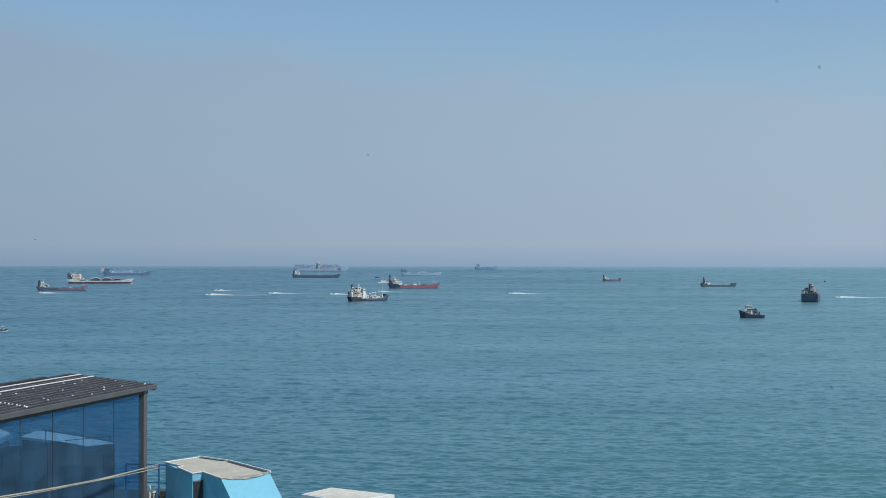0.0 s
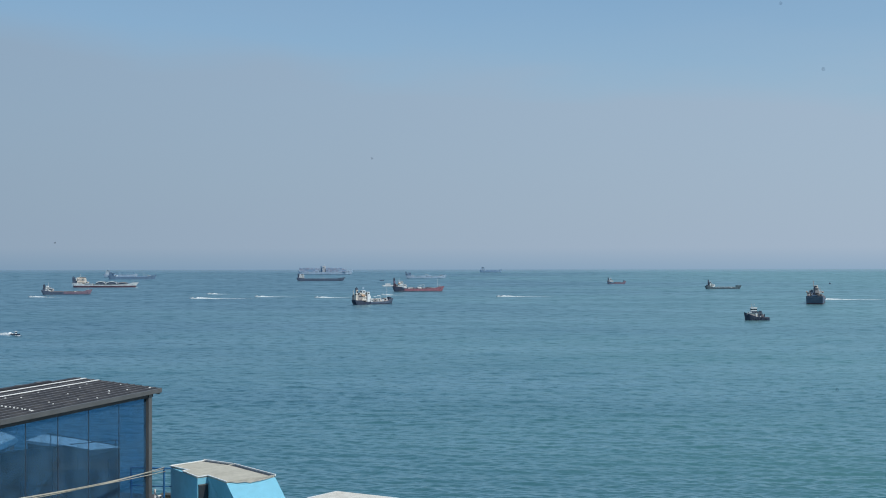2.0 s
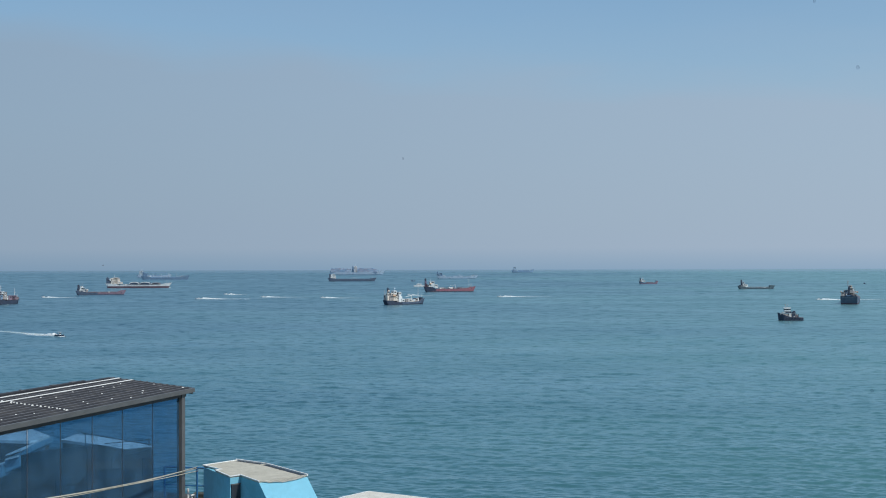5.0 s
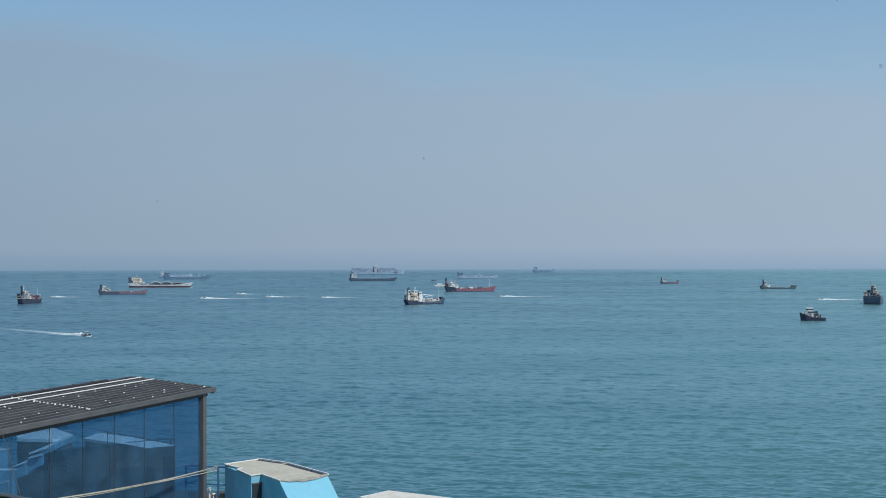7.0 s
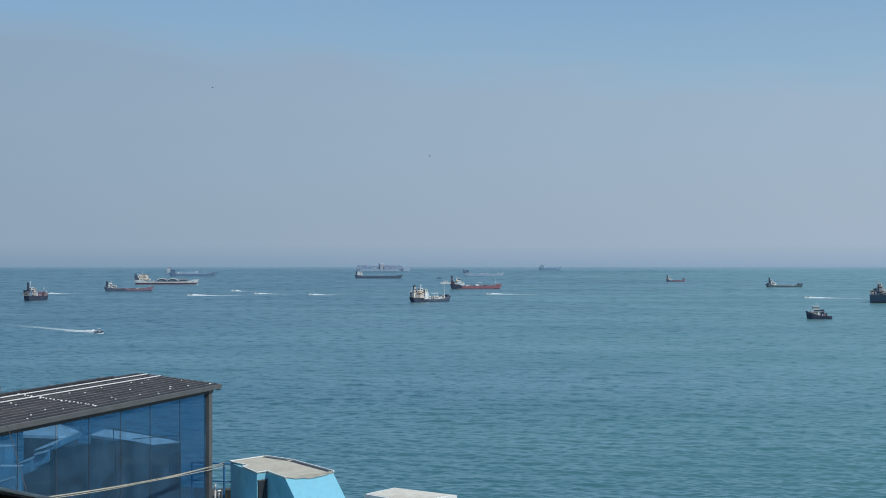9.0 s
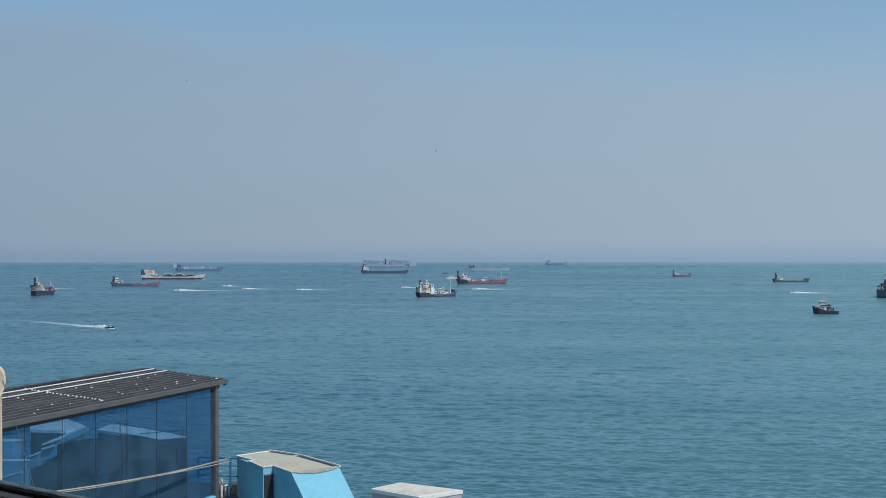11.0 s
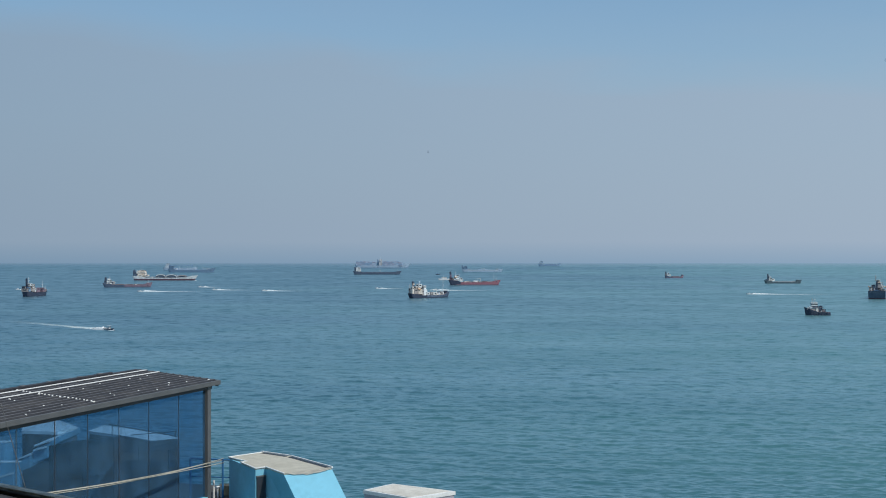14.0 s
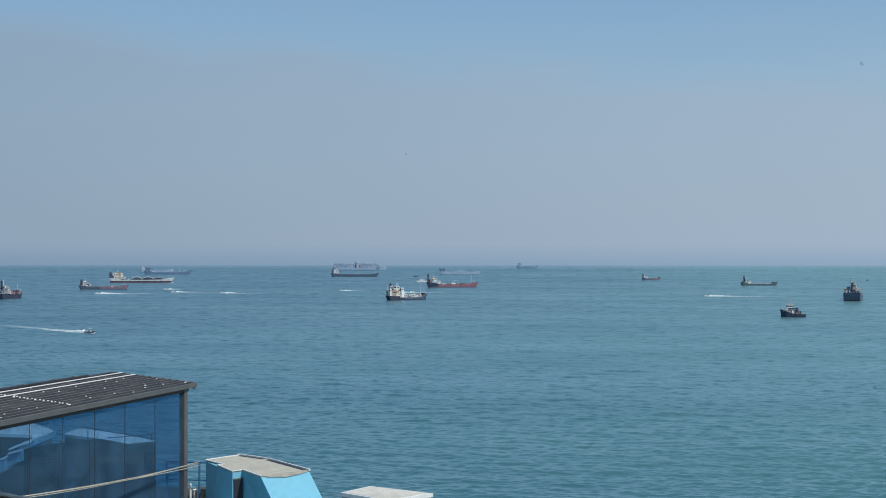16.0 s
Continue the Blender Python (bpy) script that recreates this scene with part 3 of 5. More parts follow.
def blocks(s, rows):
    """Houses, casings and lockers of a superstructure: (x0, x1, y0, y1, z0, z1, paint) each, with a dark port or door on the sides that show."""
    for x0, x1, y0, y1, z0, z1, paint in rows:
        b = part("deckhouse_block", box(x0, x1, y0, y1, z0, z1, 0.12), paint, s)
        part("coaming", box(x0 - 0.2, x1 + 0.2, y0 - 0.2, y1 + 0.2, z1 - 0.05, z1 + 0.12), P_WHITE if paint is P_CREAM else paint, b)
        if z1 - z0 > 2.2:
            zc, w, d = z1 - 1.3, (x1 - x0) * 0.30, (y1 - y0) * 0.30
            xc, yc = (x0 + x1) / 2, (y0 + y1) / 2
            part("port", box(xc - w, xc + w, y0 - 0.06, y0 + 0.05, zc - 0.5, zc + 0.5), P_GLASS, b)
            part("port", box(x0 - 0.06, x0 + 0.05, yc - d, yc + d, zc - 0.5, zc + 0.5), P_GLASS, b)


def heighten(s, k):
    """Scale a ship's upright sizes alone."""
    for o in s.children_recursive:
        for v in o.data.vertices:
            v.co.z *= k


def bow_gear(s, L, B, z, h=7.0, paint=None):
    mast(s, L * 0.44, 0, z, h, 0.2, 1, paint)
    part("windlass", box(L * 0.41, L * 0.43, -B * 0.14, B * 0.14, z, z + 1.2, 0.15), P_GREY, s)
    part("anchor", box(L * 0.435, L * 0.445, -B * 0.27, -B * 0.25, z - 3.2, z - 1.6, 0.1), P_BLACK, s)


def wake_mesh(length, w0, w1, h0, seed, ragged=0.5):
    """A ridge of broken foam trailing behind (towards -x): a tumbling head, then a long low line."""
    bm = bmesh.new()
    n = max(30, int(length / 1.2))
    prev = None
    for i in range(n + 1):
        q = i / n
        x = -length * q
        rough = noise.noise((x / 3.0, seed * 7.7, 0)) + 0.5 * noise.noise((x / 1.3, seed * 3.3, 5))
        w = (w0 + (w1 - w0) * q) * (1 + ragged * 0.6 * rough)
        h = h0 * (0.17 + 1.0 * math.exp(-(q / 0.20) ** 2)) * (1 + 0.35 * rough) * min(1.0, 0.35 + q * length / 4.0) + 0.04
        h *= 1 - 0.6 * max(0, (q - 0.7) / 0.3)
        c = 0.4 * w1 * ragged * noise.noise((x / 14, seed, 0))
        cur = [bm.verts.new((x, c + w * a, h * b if b else -0.3)) for a, b in ((-0.5, 0), (-0.3, 0.7), (-0.05 + 0.1 * rough, 1.0), (0.28, 0.75), (0.5, 0))]
        if prev:
            for k in range(4):
                bm.faces.new((prev[k], prev[k + 1], cur[k + 1], cur[k]))
        prev = cur
    return bm


def build_ships():
    made = {}
    # coaster with an oxide-red side
    s = ship("coaster", "small coaster with dark stern and oxide-red side at anchor", "ship", -586, 1870, 4, 75, 12, 3.3, 1.5, 1.2, 1.0, [P_NAVY, P_NAVY, P_DECK, P_OXIDE], split=0.46)
    top = deckhouse(s, -31, -24, 10, 4.6, 2, 2.5, P_WHITE)
    blocks(s, [(-35, -31.5, -4, 3, 4.2, 8.8, P_NAVY), (-26, -21.5, -5, -1, 4.2, 8.0, P_WHITE), (-24, -20, 0, 4, 4.2, 6.4, P_DUN), (-30, -27, -2.5, 2, 9.4, 11.4, P_WHITE)])
    funnel(s, -33, 6, 7.0, 1.7, P_BLACK)
    mast(s, -27, 0, top, 6)
    hatches(s, -19, 24, 12, 3.0, 3, 1.2, P_DECK)
    bow_gear(s, 75, 12, 5.2, 5)
    clutter(s, -36, -20, 12, 5.4, 12, 1)
    clutter(s, -18, 30, 12, 3.2, 10, 2, 1.6)
    heighten(s, 1.17)
    # white gas carrier
    s = ship("gas_carrier", "white gas carrier with cream deckhouse and long arched deck tanks", "ship", -643, 2282, 2, 121, 18, 4.9, 1.4, 1.8, 3.0, [P_WHITE, P_MAROON, P_DECKGREEN])
    top = deckhouse(s, -50, -35, 18, 7.2, 4, 2.8, P_CREAM)
    funnel(s, -57, 7.2, 11, 2.6, P_NAVY)
    mast(s, -45, 0, top, 6)
    for a, b, h in ((-16, 3, 4.6), (4, 24, 4.6), (26, 42, 3.4)):
        for yy in (-6.2, 6.2):
            bm = bmesh.new()
            add_tube(bm, [(a + (b - a) * k / 12, yy, 5.4 + h * math.sin(math.pi * k / 12) ** 0.3) for k in range(13)], 0.62, 8)
            part("tank_frame", bm, P_WHITE if b < 30 else P_DUN, s, "pale arched pipe frame", smooth=True)
        dome = box(a + 1.2, b - 1.2, -5.6, 5.6, 5.0, 5.2 + h, 1.1)
        part("deck_tank", dome, P_NAVY, s, "dark cargo tank dome", smooth=True)
        part("dome_cover", box(a + 4, b - 4, -2.5, 2.5, 5.1 + h, 6.0 + h, 0.3), P_DECKGREEN, s)
    blocks(s, [(-57.5, -51, -6, 6, 7.4, 14.5, P_NAVY), (-52, -50, -7, 7, 12, 17.5, P_WHITE), (-35, -30, -6, 4, 7.2, 10.2, P_CREAM)])
    pipes(s, -32, 46, 18, 5.0, 4, False)
    part("deck_trunk", box(-17, 43, -5.0, 5.0, 4.9, 7.2, 0.3), P_NAVY, s, "dark deck trunk")
    part("bow_foam", wake_mesh(5.0, 1.5, 2.5, 1.6, 71), M_FOAM, s, m=pose(62, -2, 0))
    bow_gear(s, 121, 18, 7.2)
    part("stern_davit", tube([(-57, 6, 7.0), (-60.5, 6, 9.5), (-60.5, 6, 12.5)], 0.35, 6), P_NAVY, s)
    clutter(s, -56, -32, 18, 7.2, 14, 3)
    clutter(s, -28, 44, 18, 5.0, 16, 4, 2.2)
    railing(s, -32, 40, -8.4, 5.0, 6)
    heighten(s, 1.05)
    # far pale ship on the horizon and the dark bulk carrier before it, both in hazed paints
    s = ship("cargo_ship", "cargo ship with white deckhouse near the horizon, painted pale blue for haze", "ship", -898, 3340, 3, 92, 15, 5.4, 1.6, 1.5, 1.2, [P_HAZEBLUE, P_HAZEDUSK, P_HAZEDUSK])
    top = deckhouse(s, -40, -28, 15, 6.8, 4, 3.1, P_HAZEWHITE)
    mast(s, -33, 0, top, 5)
    hatches(s, -24, 34, 15, 5.4, 4, 2.0, P_HAZEDUSK)
    part("gantry_beam", box(-26, 36, -1.2, 1.2, 13.2, 14.4, 0.1), P_HAZEDUSK, s)
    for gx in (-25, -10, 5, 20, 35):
        part("gantry_leg", tube([(gx, 0, 5.4), (gx, 0, 13.3)], 0.6, 6), P_HAZEDUSK, s)
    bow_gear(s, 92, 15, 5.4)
    s = ship("bulk_carrier", "bulk carrier with deck posts near the horizon, painted slate blue for haze", "ship", -794, 3060, 1, 118, 18, 5.4, 2.6, 2.2, 1.5, [P_HAZESLATE, P_HAZEDUSK, P_HAZEDUSK])
    top = deckhouse(s, -55, -43, 18, 7.4, 3, 2.7, P_HAZEDUSK)
    funnel(s, -54, 7.4, 12, 2.2, P_HAZESLATE)
    mast(s, -47, 0, top, 5, paint=P_HAZEDUSK)
    hatches(s, -38, 42, 18, 5.4, 5, 1.6, P_HAZEDUSK)
    posts(s, (-30, -10, 10, 30), 5.4, 10, P_HAZEWHITE)
    blocks(s, [(-56, -52, -5, 5, 7.4, 16.5, P_HAZESLATE), (-43, -36, -6, 6, 5.4, 10.5, P_HAZEWHITE), (40, 46, -4, 4, 7.4, 10, P_HAZEWHITE)])
    bow_gear(s, 118, 18, 8.2, 6, P_HAZEDUSK)
    # black tanker and the container ship behind it
    s = ship("tanker", "low black tanker with white deckhouse aft", "ship", -296, 2830, 2, 110, 16, 4.0, 1.6, 2.2, 0.6, [P_NAVY, P_NAVY, P_NAVY])
    top = deckhouse(s, -49, -37, 16, 5.8, 4, 2.6, P_WHITE)
    funnel(s, -50, 6, 11, 2.0, P_NAVY)
    mast(s, -42, 0, top, 6)
    pipes(s, -34, 44, 16, 4.0, 4, True, P_NAVY)
    hatches(s, -30, 40, 16, 4.0, 7, 1.5, P_NAVY)
    bow_gear(s, 110, 16, 5.6, 6)
    s = ship("hazed_container_ship", "container ship stacked with boxes near the horizon, painted pale blue for haze", "ship", -380, 3788, 1, 167, 24, 7.5, 4.0, 1.0, 1.4, [P_HAZEBLUE, P_HAZEDUSK, P_HAZEDUSK])
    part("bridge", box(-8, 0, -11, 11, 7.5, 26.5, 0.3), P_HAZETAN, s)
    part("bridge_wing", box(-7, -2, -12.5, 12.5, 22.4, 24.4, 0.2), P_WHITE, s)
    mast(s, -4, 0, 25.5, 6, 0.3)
    funnel(s, -12, 7.5, 18, 2.6, P_HAZEDUSK)
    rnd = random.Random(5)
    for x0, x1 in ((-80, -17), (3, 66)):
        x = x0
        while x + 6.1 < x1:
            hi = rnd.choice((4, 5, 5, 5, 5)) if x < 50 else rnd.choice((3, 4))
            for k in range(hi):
                part("container", box(x, x + 6.0, -11.5, 11.5, 7.6 + k * 2.6, 7.6 + k * 2.6 + 2.5, 0.05), rnd.choice(P_HAZEBOXES), s)
            x += 6.15
    bow_gear(s, 167, 24, 11.5, 8, P_HAZEBLUE)
    # product tanker, cream and white, seen over its stern quarter
    s = ship("product_tanker", "dark-hulled product tanker with cream funnel house and white deckhouse", "ship", -91, 1487, 38, 58, 11, 2.4, 1.2, 1.0, 0.8, [P_INK, P_INK, P_DECK, P_NAVY], split=0.36)
    top = deckhouse(s, -19, -13, 10, 3.6, 2, 3.0, P_CREAM)
    part("machinery_casing", box(-27.0, -24.0, -3.6, 3.6, 4.0, 9.0, 0.2), P_CREAM, s, "cream machinery casing")
    funnel(s, -23.5, 9.5, 5.0, 1.5, P_BLACK, P_CREAM)
    mast(s, -15, 0, top, 5, 0.25)
    blocks(s, [(-11.5, -8.0, -5.0, 0.5, 2.3, 11.0, P_WHITE), (-12, -8.5, 1.0, 4.8, 2.3, 8.4, P_DUN), (-27.6, -25.2, -4.4, -1.4, 3.8, 10.2, P_CREAM),
               (-27.4, -25.0, 1.0, 4.6, 3.8, 8.6, P_DUN), (-25, -19.5, -4.8, -1.0, 3.8, 8.4, P_DUN), (-22, -19, -4.0, 3.0, 6.0, 10.4, P_CREAM), (-13.2, -11.4, -4.6, 4.0, 2.3, 7.0, P_DUN), (-18, -13.5, -3.6, 2.0, 9.6, 12.4, P_WHITE), (-16.8, -15.2, 1.2, 3.6, 9.6, 11.0, P_DUN)])
    blocks(s, [(-6.4, -2.6, -4.4, 2.0, 2.3, 5.0, P_WHITE), (-1.0, 2.6, -4.6, -0.6, 2.3, 4.6, P_DUN), (4.4, 8.2, -4.4, 1.6, 2.3, 5.0, P_WHITE), (10.4, 13.2, -4.0, 0.4, 2.3, 4.5, P_HAZEWHITE),
               (14.6, 18.0, -3.6, 2.6, 2.3, 5.2, P_DUN), (22.5, 26.0, -2.2, 2.2, 3.6, 5.8, P_INK)])
    part("flag", box(-15.4, -13.2, -0.05, 0.05, top + 4.2, top + 5.4), P_HAZEBLUE, s, "pale blue signal flag")
    pipes(s, -5, 20, 11, 2.4, 4)
    for k in range(4):
        part("tank_hatch", box(-4 + 6.5 * k, -0.5 + 6.5 * k, -3.4, 3.4, 2.3, 4.6 + 0.5 * (k % 2), 0.3), P_WHITE if k % 2 else P_GREY, s)
    mast(s, 20.5, 0, 4.0, 11, 0.28, 2)
    bow_gear(s, 58, 11, 4.4, 4)
    lifeboat(s, -18, -5.0, 8)
    clutter(s, -27, -6, 10, 4.2, 20, 5, 5)
    clutter(s, -6, 20, 11, 2.5, 18, 6, 2.4)
    railing(s, -8, 16, -5.0, 2.4, 4)
    part("bridge_front_house", box(-8.4, -5.5, -3.6, 3.6, 2.3, 7.5, 0.2), P_WHITE, s)
    for sd in (1, -1):
        part("samson_post", tube([(-26.5, sd * 3.2, 4.0), (-26.5, sd * 3.2, 12.5)], 0.3, 7, 0.7), P_CREAM, s)
    heighten(s, 1.38)
    # white launch
    s = ship("motor_launch", "white motor launch lying off the red tanker", "boat", -113, 2330, 6, 25, 6, 2.6, 1.0, 0.0, 0.4, [P_WHITE, P_WHITE, P_GREY])
    part("cabin", box(-6, 4, -2.3, 2.3, 2.6, 5.6, 0.3), P_WHITE, s)
    part("cabin_window", box(-5, 4.1, -2.35, 2.35, 4.2, 4.9), P_GLASS, s)
    mast(s, -2, 0, 5.6, 5, 0.15, 1)
    # red tanker
    s = ship("tanker", "red-hulled tanker with white deckhouse and black stern at anchor", "ship", -49, 2008, 8, 84, 14, 4.0, 1.0, 2.2, 0.7, [P_INK, P_INK, P_DECK, P_RED], split=0.2)
    part("boot_stripe", box(-30, 30, -6.96, -6.80, 0.6, 1.1), P_OXIDE, s, "faded pink waterline stripe")
    top = deckhouse(s, -33, -24, 12, 6.2, 3, 2.6, P_WHITE)
    blocks(s, [(-40.5, -36, -4, 4, 6.0, 10.5, P_MAROON), (-36, -33.4, -5, 2, 6.0, 9.5, P_DUN), (-24, -20, -6, -2, 5.0, 10.0, P_WHITE), (-23, -18, 0, 5, 5.0, 8.0, P_WHITE)])
    funnel(s, -38.5, 6.6, 11.5, 1.7, P_BLACK, P_BOOT)
    mast(s, -31, 0, top, 5)
    pipes(s, -17, 32, 14, 3.9, 5, True, P_MAROON)
    for k in range(3):
        part("tank_hatch", box(-16 + 15 * k, -9 + 15 * k, -4, 4, 3.8, 5.6 + 0.5 * (k == 1), 0.3), (P_DUN, P_WHITE, P_MAROON)[k], s)
    mast(s, 33, 0, 6.4, 10.5, 0.26, 1)
    bow_gear(s, 84, 14, 6.8, 5)
    lifeboat(s, -31, -6.6, 11)
    clutter(s, -40, -24, 14, 6.8, 14, 7, 3)
    clutter(s, -17, 32, 14, 4.0, 18, 8, 2.0)
    railing(s, -17, 28, -6.4, 3.9, 5)
    heighten(s, 1.2)
    # two dark fishing boats far off
    for fx, fy, fl in ((-152, 2810, 10), (778, 2480, 4)):
        s = ship("fishing_boat", "small dark fishing boat far out", "boat", fx, fy, 5, fl, fl * 0.32, 1.5, 0.8, 0.3, 0.3, [P_BLACK, P_BLACK, P_GREY])
        part("wheelhouse", box(-fl * 0.3, 0, -1, 1, 1.4, 3.4, 0.1), P_HAZEDUSK, s)
    # far white tanker, in hazed paints
    s = ship("tanker", "far tanker with dark deckhouse near the horizon, painted whitish for haze", "ship", -56, 3115, 4, 103, 16, 4.6, 1.6, 2.0, 1.0, [P_HAZEBLUE, P_HAZEDUSK, P_HAZEDUSK])
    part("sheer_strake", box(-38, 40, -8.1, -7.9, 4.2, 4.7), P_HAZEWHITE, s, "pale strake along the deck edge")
    blocks(s, [(-36, -30, -6, 6, 4.6, 8.0, P_HAZEWHITE), (36, 42, -4, 4, 5.4, 8.4, P_HAZEWHITE), (-51, -47.5, -5, 5, 6.4, 12.5, P_HAZESLATE)])
    top = deckhouse(s, -47, -37, 16, 7.0, 3, 2.6, P_HAZEDUSK)
    funnel(s, -49, 7.0, 10.5, 2.2, P_HAZESLATE)
    mast(s, -42, 0, top, 5, paint=P_HAZEDUSK)
    pipes(s, -33, 42, 16, 5.0, 4, True, P_HAZEBLUE)
    hatches(s, -12, 16, 16, 5.0, 2, 2.4, P_HAZEBLUE)
    bow_gear(s, 103, 16, 7.4, 7, P_HAZEBLUE)
    # ship under way on the horizon
    s = ship("freighter", "freighter under way on the horizon, painted blue-grey for haze", "ship", 147, 4200, 0, 75, 14, 5.6, 3.4, 1.5, 1.2, [P_HAZEDUSK, P_HAZESLATE, P_HAZEDUSK])
    top = deckhouse(s, -34, -20, 14, 7.0, 4, 2.6, P_HAZEBLUE)
    mast(s, -27, 0, top, 5, paint=P_HAZEDUSK)
    hatches(s, -16, 24, 14, 5.6, 3, 2.6, P_HAZEDUSK)
    bow_gear(s, 75, 14, 9.0, 5, P_HAZEDUSK)
    made["freighter"] = s
    # little coaster
    s = ship("coaster", "little coaster with dark stern and dull red side", "ship", 348, 2510, 3, 38, 8, 1.9, 2.0, 1.6, 0.8, [P_NAVY, P_BOOT, P_DECK, P_OXIDE], split=0.42)
    top = deckhouse(s, -15, -10, 7, 3.4, 2, 2.3, P_WHITE)
    blocks(s, [(-18, -15.5, -2.5, 2.5, 3.2, 5.8, P_DUN), (14.5, 18, -2, 2, 4.2, 5.2, P_NAVY)])
    funnel(s, -16.5, 3.8, 6, 1.2, P_BLACK)
    mast(s, -12, 0, top, 4)
    hatches(s, -6, 10, 8, 1.8, 2, 1.0, P_DECK)
    bow_gear(s, 38, 8, 4.0, 3)
    clutter(s, -17, -7, 8, 3.8, 8, 9, 2)
    heighten(s, 1.3)
    # low grey-green barge carrier
    s = ship("coastal_tanker", "low grey-green coastal tanker with white deckhouse", "ship", 481, 2128, 3, 63, 10, 2.0, 2.2, 2.0, 0.5, [P_SEAGREY, P_NAVY, P_SEAGREY])
    top = deckhouse(s, -24, -19, 8, 3.6, 2, 2.6, P_WHITE)
    blocks(s, [(-29, -25.5, -3, 3, 3.6, 6.4, P_NAVY), (-19.5, -16, -4, 0, 3.2, 7.4, P_WHITE), (-24, -21, -2.4, 2.4, 8.8, 11.2, P_HAZEWHITE), (23, 28.5, -2.4, 2.4, 4.0, 5.6, P_SEAGREY)])
    funnel(s, -25.3, 3.8, 10.5, 1.2, P_BLACK)
    mast(s, -22.5, 0, top, 4.5)
    pipes(s, -14, 24, 10, 2.0, 3, False)
    bow_gear(s, 63, 10, 4.4, 2.5)
    clutter(s, -29, -15, 10, 4.0, 12, 10, 3)
    clutter(s, -14, 22, 10, 2.1, 10, 11, 1.2)
    part("deckhouse_front", box(-18.2, -14.5, -3.6, 3.6, 3.6, 6.4, 0.2), P_WHITE, s)
    heighten(s, 1.12)
    # tug, bow to the west
    s = ship("tug", "dark blue harbour tug with white wheelhouse and tyre fenders", "tug", 282.5, 1113, 176, 22, 7.4, 1.7, 2.5, 0, 0.5, [P_INK, P_INK, P_DECK], tug=True, transom=0.85)
    part("deckhouse", box(-2.5, 6.6, -2.5, 2.5, 1.8, 3.7, 0.25), P_DUN, s, "grey lower deckhouse")
    blocks(s, [(5.0, 7.2, -2.2, 2.2, 1.8, 4.6, P_WHITE), (0.2, 1.6, 2.3, 2.9, 2.0, 3.9, P_WHITE), (-2.4, -1.0, 1.2, 2.8, 2.0, 4.9, P_BLACK), (-5.0, -3.4, -0.8, 1.6, 1.7, 3.3, P_DUN)])
    part("bridge_deck_house", box(-0.6, 5.0, -2.1, 2.1, 4.1, 5.05, 0.15), P_BLACK, s)
    w = part("wheelhouse", box(0.2, 5.8, -2.0, 2.0, 4.9, 7.0, 0.35), P_WHITE, s)
    part("wheelhouse_window", box(0.1, 5.9, -2.08, 2.08, 5.75, 6.4, 0.1), P_GLASS, w)
    part("wheelhouse_roof", box(-0.2, 6.2, -2.2, 2.2, 7.0, 7.15, 0.05), P_WHITE, w)
    for sd in (1, -1):
        part("funnel", box(-4.0, -2.6, sd * 1.9 - 0.55, sd * 1.9 + 0.55, 2.0, 5.2, 0.2), P_BLACK, s)
    mast(s, 2.4, 0, 7.0, 2.6, 0.14, 2, P_DUN)
    part("tow_winch", tube([(-5.2, -1.1, 2.6), (-5.2, 1.1, 2.6)], 0.7, 10), P_BLACK, s)
    part("tow_bitt", box(-7.0, -6.5, -1.2, 1.2, 1.7, 3.4, 0.1), P_BLACK, s)
    part("fire_monitor", tube([(4.4, 0, 7.5), (4.4, 0, 8.6), (5.2, 0, 9.0)], 0.13, 6), M_ORANGE, s)
    for k in range(7):
        for sd in (1, -1):
            bm = bmesh.new()
            xk = -8 + 2.3 * k
            yk = 3.75 * (1 if xk < 4 else 0.9)
            for q in range(12):
                a, b = 2 * math.pi * q / 12, 2 * math.pi * (q + 1) / 12
                add_tube(bm, [(xk + 0.5 * math.cos(a), sd * yk, 1.2 + 0.5 * math.sin(a)), (xk + 0.5 * math.cos(b), sd * yk, 1.2 + 0.5 * math.sin(b))], 0.17, 5)
            part("tyre_fender", bm, P_BLACK, s)
    part("upper_deck", box(-4.4, 7.0, -2.9, 2.9, 4.0, 4.16, 0.04), P_GREY, s)
    part("radar", box(2.0, 2.8, -1.0, 1.0, 8.4, 8.65, 0.05), P_WHITE, s)
    part("towing_frame", tube([(-4.6, -2.2, 2.0), (-4.6, -2.2, 4.2), (-4.6, 2.2, 4.2), (-4.6, 2.2, 2.0)], 0.16, 6), P_BLACK, s)
    clutter(s, -7.5, 0, 5.5, 2.0, 10, 12, 1.3)
    clutter(s, 4.5, 8.5, 4.0, 3.2, 5, 13, 1.0)
    heighten(s, 1.65)
    # cargo ship end on
    s = ship("cargo_ship", "dark cargo ship seen over its stern with weathered grey deckhouse", "ship", 459, 1517, 71, 108, 21, 6.2, 1.2, 2.2, 1.4, [P_NAVY, P_MAROON, P_DECK], transom=0.92)
    top = deckhouse(s, -46, -36, 17, 8.6, 2, 2.6, P_DUN)
